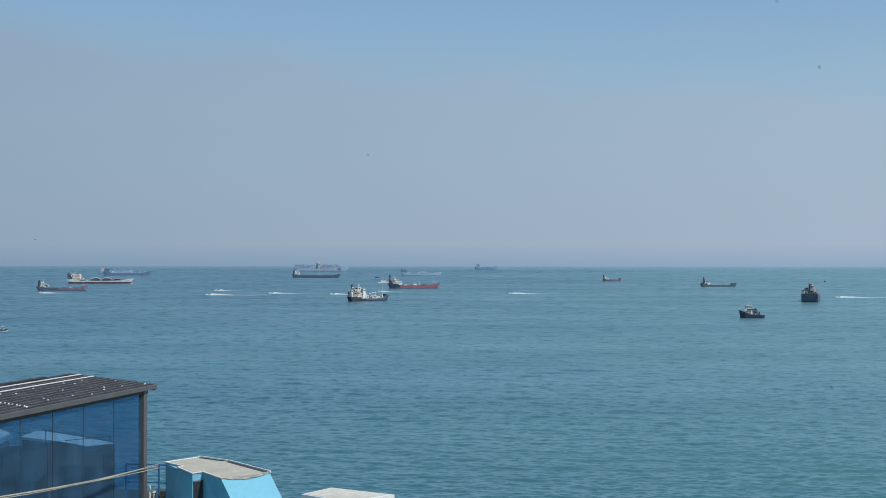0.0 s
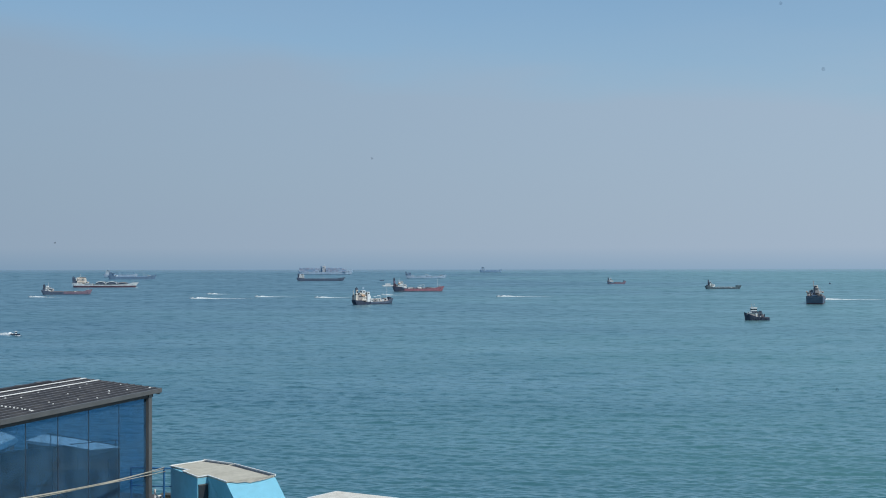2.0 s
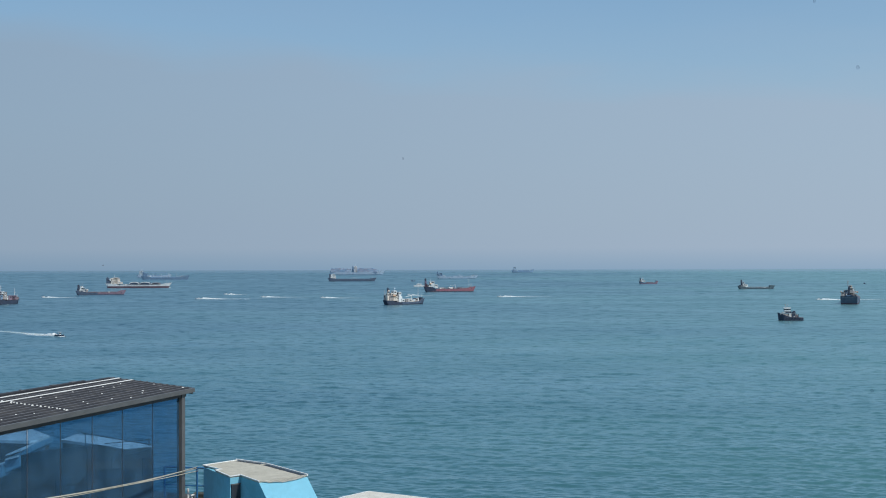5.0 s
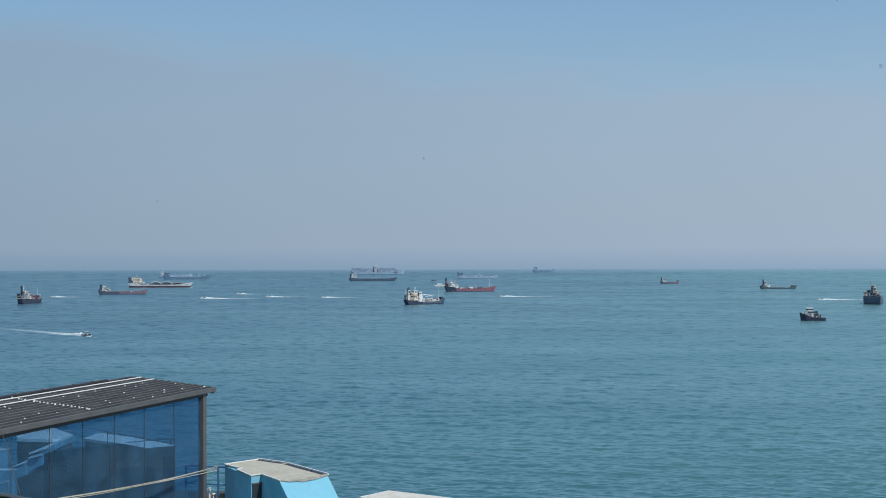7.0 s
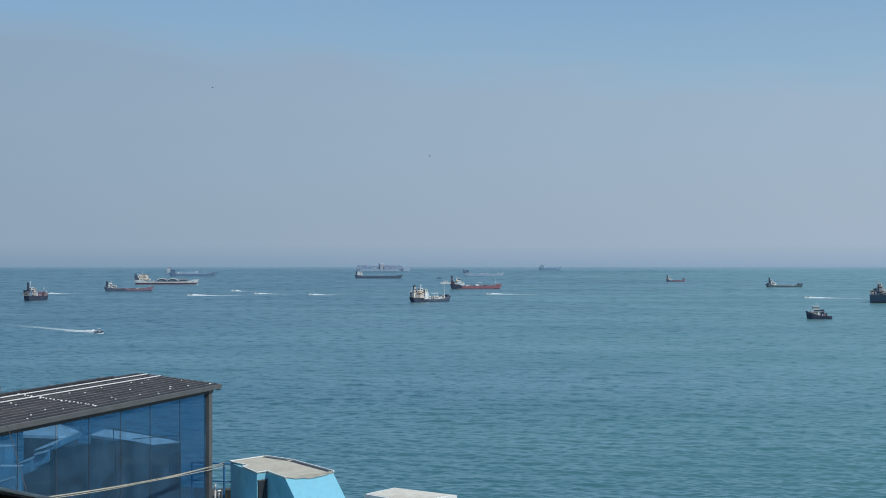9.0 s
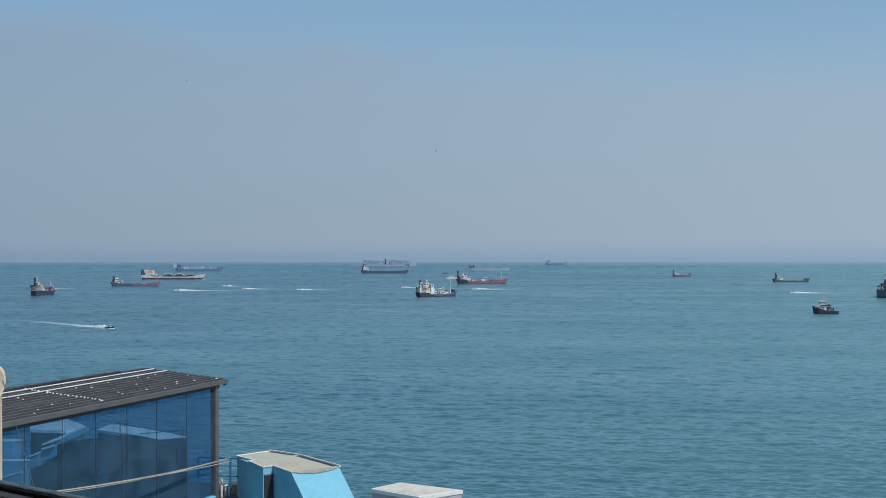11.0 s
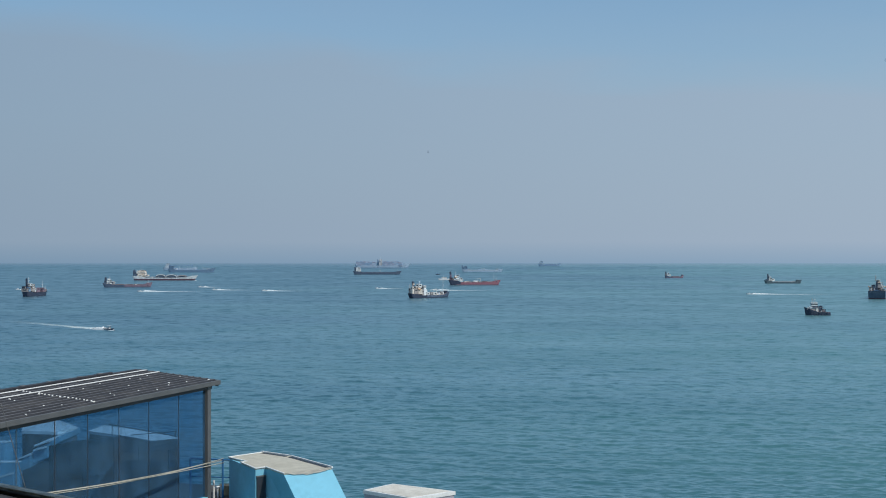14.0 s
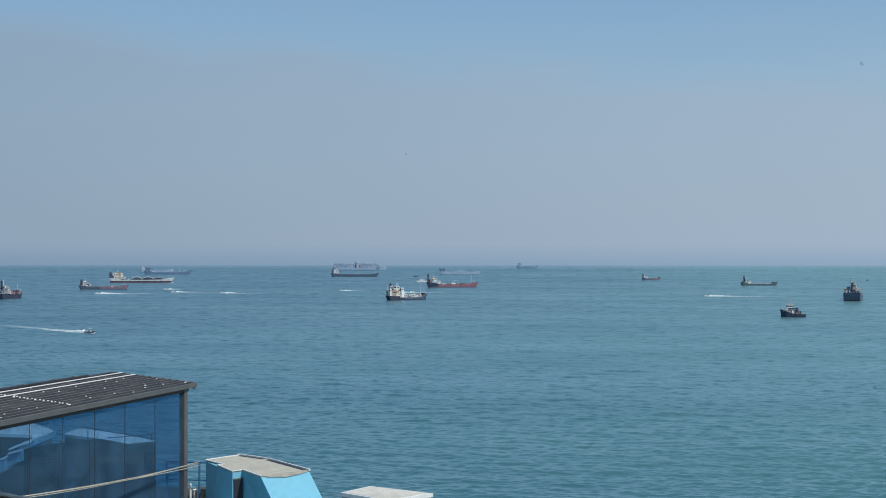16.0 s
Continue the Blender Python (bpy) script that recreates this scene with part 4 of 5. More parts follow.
    blocks(s, [(-51, -46, 5.0, 9.0, 8.5, 14.6, P_DUN), (-49, -38, -4.6, 1.4, 13.5, 19.5, P_DUN), (-47, -39, -3.4, 0.4, 19.5, 22.6, P_CREAM), (-52, -47.5, -9.0, -5.2, 8.5, 12.2, P_DUN),
               (-45, -38, 2.4, 6.4, 13.6, 16.4, P_DUN), (-44, -38, -8.4, -5.0, 13.6, 15.6, P_WHITE), (-53, -50.5, -3.8, 2.6, 8.4, 11.0, P_HAZEDUSK), (-50, -48, 1.6, 4.6, 8.5, 17.0, P_NAVY)])
    funnel(s, -48, 11, 10.5, 1.3, P_BLACK)
    mast(s, -43, 1.6, 21, 7.5, 0.4, 2, P_DUN)
    mast(s, -38, -6, 13.6, 7, 0.3, 1, P_DUN)
    hatches(s, -30, 40, 20, 6.4, 4, 2.2)
    posts(s, (-10, 18), 6.4, 15)
    part("stern_fairlead", box(-53.5, -52.8, -8.5, 8.5, 8.3, 9.3, 0.1), P_GREY, s)
    for sd in (1, -1):
        part("winch", box(-52.5, -51, sd * 6.5 - 1, sd * 6.5 + 1, 8.3, 9.8, 0.2), P_BLACK, s)
    lifeboat(s, -44, -9.4, 14.5)
    lifeboat(s, -44, 9.4, 14.5)
    clutter(s, -53, -36, 18, 8.6, 24, 14, 4)
    clutter(s, -49, -40, 12, 13.8, 14, 15, 4)
    # ship at the far left
    s = ship("cargo_ship", "dark cargo ship with cream deckhouse and tall black funnel", "ship", -593, 1516, 78, 48, 11, 4.0, 1.6, 1.0, 0.8, [P_INK, P_INK, P_DECK], transom=0.62)
    top = deckhouse(s, -19, -12, 10, 5.6, 2, 2.6, P_DUN)
    blocks(s, [(-24, -20.5, -4.4, 4.4, 5.2, 8.2, P_DUN), (-23, -20, 1.6, 4.4, 8.2, 10.6, P_INK), (-14, -8.5, -4.8, -0.6, 5.0, 12.6, P_DUN), (-13, -11, -5.0, -3.0, 8.5, 11.5, P_WHITE), (-18, -13.5, -4.4, 0.4, 10.8, 13.4, P_WHITE),
               (-22, -18, -5, -2.4, 5.2, 9.6, P_HAZEDUSK), (-21, -19, -2, 0.2, 8.0, 12.4, P_INK), (-8, -5.4, -4.6, -0.6, 4.8, 8.0, P_WHITE), (-8, -5, 0.4, 4.8, 4.8, 7.4, P_INK),
               (-4, 2.4, -5.0, 4.4, 4.2, 8.6, P_OXIDE), (3.0, 8.6, -4.8, 4.4, 4.2, 7.6, P_MAROON), (9.2, 13.4, -4.0, 4.0, 4.6, 8.4, P_OXIDE)])
    funnel(s, -19, 8, 10.5, 1.25, P_INK)
    mast(s, -15, 0, top, 9.0, 0.35)
    mast(s, 15, 0, 5.0, 11, 0.22, 1)
    bow_gear(s, 48, 11, 6.2, 4)
    clutter(s, -20, 18, 8, 4.8, 18, 16, 4)
    clutter(s, -22, -8, 8, 5.6, 14, 17, 5)
    heighten(s, 1.22)
    return made


SHIPS = build_ships()


# ---------------------------------------------------------------- speedboats with their wakes
def speedboat(label, length, wake_len, h, seed, hull=None, big=False):
    s = thing("speedboat", label, "speedboat", group="speedboats under way")
    part("hull", hull_mesh(length, length * 0.28, 1.0, 0.45, 0.0, 0.3, tug=True, draught=0.6, transom=0.95), [hull or P_WHITE, P_WHITE, P_GREY], s)
    part("console", box(-length * 0.12, length * 0.10, -0.7, 0.7, 0.95, 2.0, 0.15), P_WHITE, s)
    part("windscreen", box(length * 0.08, length * 0.11, -0.75, 0.75, 1.9, 2.5, 0.01), P_GLASS, s)
    part("outboard_motor", box(-length * 0.54, -length * 0.48, -0.35, 0.35, 0.2, 1.6, 0.12), P_BLACK, s)
    if big:
        for px in (-1.6, 1.2):
            for sd in (1, -1):
                part("canopy_post", tube([(px, sd * 0.8, 1.0), (px, sd * 0.8, 3.0)], 0.05, 6), P_BLACK, s)
        part("canopy", box(-2.0, 1.6, -1.0, 1.0, 3.0, 3.14, 0.05), P_WHITE, s, "white canopy")
        part("bow_wave", wake_mesh(8.0, 1.2, 4.6, 1.2, seed + 50), M_FOAM, s, m=pose(length * 0.66, 0, 0))
        part("foam_trail", wake_mesh(165.0, 4.0, 14.0, 0.75, seed + 9, 0.25), M_TRAIL, s, "thin pale trail of dissolving foam", m=pose(-length * 0.5, 0, 0.02))
        for sd in (1, -1):
            part("stern_wave", wake_mesh(44.0, 1.6, 4.0, 1.2, seed + 20 + sd), M_WAKE, s, m=pose(-length * 0.3, sd * 1.0, 0, 0, 0, -sd * 8))
    part("wake", wake_mesh(wake_len, length * 0.34, length * (1.0 if big else 0.62), h, seed), M_WAKE, s, "white foaming wake", m=pose(-length * 0.42, 0, 0))
    return s


BOATS = [
    (speedboat("small white speedboat drawing a long white wake", 8, 125, 1.5, 1), 180, 1616, [(0, 523), (2, 497), (4, 463), (6.5, 426), (9, 393), (11.5, 359), (13.5, 329), (16, 296)]),
    (speedboat("small white speedboat drawing a long white wake", 8, 90, 1.6, 2), 180, 1747, [(0, 96), (1.5, 80), (3.5, 52), (7, 3), (9, -25), (12.5, -77), (16, -128)]),
    (speedboat("small white speedboat drawing a white wake", 8, 68, 1.5, 3), 180, 1712, [(0, -157), (1.5, -177), (3.5, -200), (7, -249), (9, -276), (11.5, -308), (13.5, -333), (16, -367)]),
    (speedboat("small white speedboat drawing a short white wake", 7, 46, 1.3, 4), 180, 1820, [(0, -95), (7, -119), (9, -141), (12.5, -177), (14.5, -194), (16, -210)]),
    (speedboat("small white speedboat drawing a white wake", 8, 70, 1.5, 5), 180, 1747, [(0, -248), (1.5, -267), (3.5, -292), (7, -335), (9, -361), (12.5, -405), (14.5, -425), (16, -446)]),
    (speedboat("small white speedboat drawing a long white wake", 9, 100, 1.9, 6), 180, 1678, [(0, -325), (1.5, -345), (3.5, -370), (7, -414), (9, -441), (12.5, -488), (14.5, -514), (16, -535)]),
    (speedboat("small white speedboat drawing a short white wake", 9, 34, 1.9, 7), 180, 1873, [(0, -349), (1.5, -362), (3.5, -379), (7, -405), (9, -423), (12.5, -461), (14.5, -475), (16, -490)]),
    (speedboat("small white speedboat drawing a long white wake", 8, 62, 1.5, 8), 180, 1747, [(0, -578), (3.5, -614), (7, -651), (14.5, -714), (16, -727)]),
]
NEAR_BOAT = speedboat("dark open motorboat with white canopy and broad foaming wake", 12.5, 70, 1.8, 9, P_INK, True)
NEAR_ROWS = [(0, -331.4, 917), (1.5, -325.5, 912), (3.5, -317.5, 905), (7, -309, 899), (9, -303, 895), (12.5, -295, 888), (14.5, -289, 882), (16, -285, 878)]


# ---------------------------------------------------------------- rooftop terrace, pavilion and stair heads
U, W = Vector((-0.302, -0.953, 0)).normalized(), Vector((-0.953, 0.302, 0)).normalized()
ORIGIN = Vector((-9.445, 40.0, 0))
LOCAL = Matrix.Translation(ORIGIN) @ Matrix((U, W, Vector((0, 0, 1)))).transposed().to_4x4()   # x along the eave, y across the roof
TERRACE_Z = 51.55
EAVE_Z, ROOF_RISE, ROOF_W, ROOF_L = 55.628, 0.25, 3.14, 13.5


def house(name, label, outline, z0, z1, paint, top):
    h = thing(name, label, "building", kind="structure")
    part("wall", prism(outline, z0, z1 - 0.12), paint, h)
    part("roof_deck", prism(outline, z1 - 0.12, z1), top, h)
    return h


def plan(*uv):
    return [tuple((LOCAL @ Vector((u, w, 0))).xy) for u, w in uv]


house("house", "rendered house under the glazed roof terrace", plan((-2.6, -0.35), (-2.6, 4.4), (14, 4.4), (14, -0.35)), 44.0, TERRACE_Z, M_SKYBLUE, M_FELT)


def build_pavilion():
    p = thing("glass_pavilion", "roof pavilion with dark ribbed metal roof and blue tinted glass", "pavilion", LOCAL @ pose(0, 0, TERRACE_Z))
    slope = math.degrees(math.atan2(ROOF_RISE, ROOF_W))
    zr = EAVE_Z - TERRACE_Z
    rm = pose(0, 0, zr, slope, 0, 0)
    roof = part("roof", box(0.02, ROOF_L, 0.03, ROOF_W, -0.10, -0.035), M_ROOFMETAL, p, m=rm)
    # trapezoid ribs along the eave
    pitch = 0.2617
    strips = (8, 9, 11)
    for k in range(12):
        y0 = k * pitch
        bm = bmesh.new()
        prof = [(0.0, 0.0), (0.15, 0.0), (0.17, 0.055), (0.215, 0.055), (0.235, 0.0), (0.26, 0.0), (0.26, -0.03), (0, -0.03)]
        a = [bm.verts.new((0.0, y0 + q, z - 0.034)) for q, z in prof]
        b = [bm.verts.new((ROOF_L, y0 + q, z - 0.034)) for q, z in prof]
        for i in range(len(prof)):
            j = (i + 1) % len(prof)
            bm.faces.new((a[i], a[j], b[j], b[i]))
        bm.faces.new(a)
        bm.faces.new(b[::-1])
        bmesh.ops.recalc_face_normals(bm, faces=bm.faces)
        part("roof_sheet", bm, M_ROOFMETAL, roof)
        # pale cap: the crest's highlight painted along each rib
        part("rib_cap", box(0.0, ROOF_L, y0 + 0.168, y0 + 0.217, 0.0205, 0.030, 0.004), M_RIB, roof, "dusty rib with crest light in its colour")
    for y0, x0 in ((2.27, 0.05), (2.79, 0.02)):
        part("white_strip", box(x0, ROOF_L, y0, y0 + 0.092, -0.03, 0.036, 0.008), M_WHITESTRIP, roof, "white plastic light strip")
    screw = bmesh.new()
    bmesh.ops.create_cone(screw, cap_ends=True, segments=8, radius1=0.032, radius2=0.024, depth=0.03)
    rnd = random.Random(3)
    sm = part("screw_cap", screw, M_WHITESTRIP, roof, m=pose(0.3, 0.20, 0.03))
    spots = [(0.4 + 1.5 * i + rnd.uniform(-0.1, 0.1), (k + 0.80) * pitch) for i in range(9) for k in (0, 2, 4, 6, 10) if (i + k // 2) % 2 == 0]
    spots += [(1.1 + 1.3 * i + rnd.uniform(-0.3, 0.3), (k + 0.80) * pitch) for i in range(9) for k in (1, 7)]
    spots += [(6.40 + rnd.uniform(-0.05, 0.05), (k + 0.8 + 0.5 * h) * pitch) for k in range(11) for h in (0, 1)]
    for x, y in spots:
        c = sm.copy()
        scene.collection.objects.link(c)
        c.parent = roof
        c.matrix_basis = pose(x, y - 0.01, 0.03) @ Matrix.Diagonal((rnd.uniform(0.7, 1.4), rnd.uniform(0.7, 1.2), 1, 1))
    part("ridge_flashing", box(1.6, ROOF_L, ROOF_W - 0.10, ROOF_W + 0.03, -0.05, 0.075, 0.012), M_ROOFMETAL, roof, "dark ridge flashing")
    part("ridge_flashing", box(0.15, 1.6, ROOF_W - 0.10, ROOF_W + 0.03, -0.05, 0.035, 0.01), M_ROOFMETAL, roof)
    for k in range(9):
        x = 1.9 + 1.27 * k + rnd.uniform(-0.3, 0.3)
        part("flashing_patch", box(x, x + rnd.uniform(0.08, 0.22), ROOF_W - 0.09, ROOF_W + 0.02, 0.07, 0.092, 0.008), (M_RIB, M_FASCIA)[k % 2], roof)
    # gutter fascia, beam, posts
    part("fascia", box(-0.03, ROOF_L, -0.05, 0.03, zr - 0.135, zr + 0.012, 0.012), M_FASCIA, p)
    part("end_fascia", box(-0.06, -0.005, 0.03, ROOF_W, -0.2, 0.008, 0.01), M_FASCIA, p, m=rm)
    part("soffit", box(0.0, ROOF_L, 0.03, 0.42, zr - 0.15, zr - 0.125), M_BLACKRUBBER, p)
    part("eave_beam", box(0.3, ROOF_L, 0.08, 0.24, zr - 0.25, zr - 0.152, 0.01), M_ROOFMETAL, p)
    for u, w, sz in ((0.50, 0.16, 0.10), (9.6, 2.95, 0.035), (13.3, 0.16, 0.10), (13.3, 2.95, 0.07)):
        part("post", box(u - sz, u + sz, w - sz, w + sz, 0, zr - 0.15 + (0.15 if w > 1 else 0), 0.012), M_FASCIA, p)
    part("glass_kerb", box(0.62, 13.2, 0.04, 0.28, 0, 0.32, 0.02), M_SKYBLUE, p, "light blue kerb")
    mull = [0.61, 2.19, 3.82, 5.33, 6.80, 8.22, 9.75, 11.3, 13.0]
    for a, b in zip(mull, mull[1:]):
        part("glass_panel", box(a + 0.03, b - 0.03, 0.15, 0.162, 0.33, zr - 0.255), M_BLUEGLASS, p, "blue tinted glass").visible_shadow = False
        part("mullion", box(b - 0.005, b + 0.005, 0.146, 0.169, 0.32, zr - 0.25), M_MULLION, p)
    return p


build_pavilion()


def build_partition():
    """A weathered dark wall standing on the terrace behind the glass, its top stepped."""
    t = thing("partition_wall", "weathered dark wall standing behind blue tinted glass", "wall", LOCAL @ pose(0, 0, TERRACE_Z), kind="structure")
    for u0, u1, za, zb in ((0.82, 2.52, 2.20, 2.36), (2.52, 3.83, 2.38, 2.72), (3.83, 6.14, 2.72, 2.91), (6.14, 7.20, 2.91, 2.93)):
        bm = bmesh.new()
        lo = [bm.verts.new((u, w, z)) for u, w, z in ((u0, 1.0, 0), (u1, 1.0, 0), (u1, 1.0, zb), (u0, 1.0, za))]
        hi = [bm.verts.new((v.co.x, 1.16, v.co.z)) for v in lo]
        bm.faces.new(lo)
        bm.faces.new(hi[::-1])
        for k in range(4):
            bm.faces.new((lo[k], hi[k], hi[(k + 1) % 4], lo[(k + 1) % 4]))
        bmesh.ops.recalc_face_normals(bm, faces=bm.faces)
        part("wall_panel", bm, M_DARKWALL, t)
    for u, z, w, h in ((1.15, 1.35, 0.35, 0.6),):
        part("shutter", box(u, u + w, 0.96, 1.0, z, z + h, 0.01), M_DARKDOOR, t, "dark closed shutter")
    part("pilaster", box(3.92, 4.42, 0.965, 1.0, 0.0, 2.74, 0.01), M_RUSTWALL, t, "rust-stained pilaster")
    part("patch", box(2.84, 3.14, 0.985, 1.0, 1.85, 2.28, 0.005), M_PATCH, t, "faded plaster patch")
    part("patch", box(5.2, 5.9, 0.985, 1.0, 0.9, 2.0, 0.005), M_DARKDOOR, t, "dark painted panel")
    part("cap", box(0.80, 2.54, 0.96, 1.20, 2.17, 2.20, 0.006), M_DARKWALL, t)


build_partition()


def back_house(label, outline, z1, k, paint, coping, lip=0.12):
    """A lower house behind the pavilion: dark walls and a thick pale roof edge."""
    t = thing("neighbour_house", label, "building")
    pts = [(x * k, y * k) for x, y in outline]
    top = 60.0 - (60.0 - z1) * k
    cx, cy = sum(x for x, _ in pts) / len(pts), sum(y for _, y in pts) / len(pts)
    part("wall", prism(pts, 43.5, top - lip), paint, t)
    part("coping", prism([(cx + (x - cx) * 1.03, cy + (y - cy) * 1.03) for x, y in pts], top - lip, top), coping, t, "pale screed roof")
    return t


back_house("dark-walled house with pale flat roof behind blue glass",
           [(-10.84, 40.09), (-11.62, 39.50), (-12.42, 40.20), (-14.3, 41.41), (-14.2, 42.72), (-12.24, 41.43)], 53.70, 1.25, M_DARKWALL, M_WHITEEDGE)
back_house("taller dark-walled house with pale flat roof behind blue glass",
           [(-16.1, 40.0), (-15.31, 40.84), (-13.87, 38.93), (-14.15, 37.94), (-15.34, 38.12)], 54.20, 1.27, M_DARKWALL, M_WHITEEDGE)
back_house("blue-grey rendered parapet wall of a house behind blue glass",
           [(-21.5, 44.5), (-18.62, 44.5), (-18.40, 44.8), (-21.6, 44.8)], 52.80, 1.0, M_BLUEGREY, M_WHITEEDGE, 0.04)
back_house("low blue-grey rendered outbuilding with white edge behind blue glass",
           [(-20.8, 44.0), (-18.0, 44.2), (-17.95, 44.4), (-20.8, 44.4)], 52.12, 1.0, M_BLUEGREY, M_WHITEEDGE, 0.04)


def slanted(x0, z0, x1, z1, y0, y1, thick):
    """A slab climbing from one point to another, seen from its side."""
    bm = bmesh.new()
    near = [bm.verts.new(p) for p in ((x0, y0, z0), (x1, y0, z1), (x1, y0, z1 - thick), (x0, y0, z0 - thick))]
    back = [bm.verts.new((v.co.x, y1, v.co.z)) for v in near]
    bm.faces.new(near)
    bm.faces.new(back[::-1])
    for k in range(4):
        bm.faces.new((near[k], back[k], back[(k + 1) % 4], near[(k + 1) % 4]))
    bmesh.ops.recalc_face_normals(bm, faces=bm.faces)
    return bm


def build_garden_stair():
    """The outside stair of the house behind: light blue side walls, white slabs, a white handrail wall below."""
    t = thing("outside_stair", "blue-grey rendered outside stair with white slabs behind blue glass", "stair")
    part("side_wall", slanted(-17.62, 52.44, -17.16, 52.75, 46.2, 48.6, 0.22), M_BLUEGREY, t)
    part("lower_wall", slanted(-18.06, 52.26, -17.50, 52.50, 45.9, 48.6, 0.5), M_BLUEGREY, t)
    part("stair_slab", slanted(-17.99, 52.47, -17.40, 52.66, 45.8, 48.6, 0.06), M_WHITEEDGE, t, "white stair slab")
    part("stair_slab", slanted(-17.99, 52.31, -17.51, 52.44, 45.7, 48.6, 0.06), M_WHITEEDGE, t, "white stair slab")
    part("landing_wall", slanted(-18.51, 51.96, -18.07, 52.12, 45.6, 48.6, 0.48), M_BLUEGREY, t)
    part("landing_coping", slanted(-18.53, 51.99, -18.05, 52.15, 45.55, 48.6, 0.04), M_WHITEEDGE, t)
    part("stair_base", prism([(-18.5, 46.3), (-17.5, 46.3), (-17.0, 48.4), (-18.5, 48.4)], 44.0, 51.7), M_DARKWALL, t)
    part("parapet", slanted(-19.4, 51.36, -18.02, 51.78, 43.85, 44.0, 0.06), M_WHITEEDGE, t, "sloping white parapet edge")
    part("parapet_wall", slanted(-19.4, 51.30, -18.02, 51.72, 43.88, 44.0, 7.0), M_BLUEGREY, t)
    r = thing("roof_pipes", "dark pipes laid across a pale flat roof", "pipe")
    part("pipe", tube([(-16.66, 50.6, 52.60), (-13.62, 50.2, 52.16)], 0.024, 6), M_DARKDOOR, r)
    part("pipe", tube([(-15.66, 50.5, 52.16), (-13.62, 50.2, 52.38)], 0.02, 6), M_DARKDOOR, r)
    part("support", tube([(-16.5, 50.58, 52.05), (-16.5, 50.58, 52.58)], 0.02, 6), M_DARKDOOR, r)
    part("support", tube([(-13.7, 50.2, 52.1), (-13.7, 50.2, 52.4)], 0.03, 6), M_DARKDOOR, r)


build_garden_stair()


def build_stair_head():
    """Sky blue stair head: stepped plan, sloping seaward face, flat cream top with white kerb."""
    zt, zb = 52.94, 46.0
    s = thing("stair_head", "sky blue rendered stair head with cream flat roof and white kerb", "rooftop structure")
    A, B, C, D, E = (-9.298, 40.845), (-8.365, 41.865), (-7.217, 41.081), (-5.53, 39.03), (-6.904, 38.002)
    p1, p2, n3, n4 = (-8.53, 40.09), (-8.68, 39.91), (-7.98, 38.82), (-7.70, 39.10)
    out = [A, p1, p2, n3, n4, E, D, C, B]
    bm = bmesh.new()
    foot = [A, n3, n4, E, D, C, B]
    hi = [bm.verts.new((x, y, zt - 0.06)) for x, y in foot]
    lo = []
    for q, (x, y) in enumerate(foot):
        # the seaward end leans out below
        dx, dy = ((4.0, -2.6) if q in (3, 4) else (0, 0))
        lo.append(bm.verts.new((x + dx, y + dy, zb)))
    k = len(foot)
    for i in range(k):
        bm.faces.new((hi[i], lo[i], lo[(i + 1) % k], hi[(i + 1) % k]))
    bm.faces.new(hi)
    bm.faces.new(lo[::-1])
    bmesh.ops.recalc_face_normals(bm, faces=bm.faces)
    part("wall", bm, M_SKYBLUE, s)
    part("roof_slab", prism(out, zt - 0.06, zt), M_CREAMTOP, s, "cream screed roof")
    for p, q, h in ((A, p1, 0.012), (p1, p2, 0.012), (p2, n3, 0.012), (n3, n4, 0.012), (n4, E, 0.012), (A, B, 0.02), (B, C, 0.045), (C, D, 0.045)):
        a, b = Vector((*p, 0)), Vector((*q, 0))
        d = b - a
        m = Matrix.Translation((*((a + b) / 2).xy, zt)) @ Matrix.Rotation(math.atan2(d.y, d.x), 4, "Z")
        part("kerb", box(-d.length / 2 - 0.03, d.length / 2 + 0.03, -0.035, 0.015, -0.018, h, 0.004), M_WHITEEDGE, s, m=m)
    for p, q in ((B, C), (C, D)):
        a, b = Vector((*p, 0)), Vector((*q, 0))
        d = b - a
        m = Matrix.Translation((*((a + b) / 2).xy, zt)) @ Matrix.Rotation(math.atan2(d.y, d.x), 4, "Z")
        # dark strip: the raised kerb's shade painted together with the gutter
        part("gutter_shade", box(-d.length / 2 + 0.1, d.length / 2 - 0.10, -0.19, -0.045, -0.03, 0.006), M_DARKDOOR, s, "dark roof gutter with the kerb's shade in its colour", m=m)
    # screed run down over the head of the sloping face
    bm = bmesh.new()
    edge, fall = Vector((*D, 0)) - Vector((*E, 0)), Vector((4.0, -2.6, zb - zt + 0.06))
    proud = edge.cross(fall).normalized() * -0.006
    head = Vector((*E, zt)) + proud
    run = [head + edge * f for f in (0.004, 0.996)] + [head + edge * f + fall * g for f, g in
        ((0.95, 0.004), (0.82, 0.010), (0.68, 0.014), (0.56, 0.015), (0.44, 0.018), (0.36, 0.013), (0.29, 0.012), (0.18, 0.012), (0.09, 0.006), (0.02, 0.003))]
    vs = [bm.verts.new(v) for v in run]
    bm.faces.new(vs)
    bmesh.ops.solidify(bm, geom=list(bm.faces), thickness=0.01)
    bmesh.ops.recalc_face_normals(bm, faces=bm.faces)
    part("screed_lip", bm, M_PALETOP, s, "uneven cream screed lip")
    # door recess on the shaded side
    a, b = Vector((*n3, 0)), Vector((*n4, 0))
    d = (b - a)
    m = Matrix.Translation((*(a + d * 0.5).xy, zt)) @ Matrix.Rotation(math.atan2(d.y, d.x), 4, "Z")
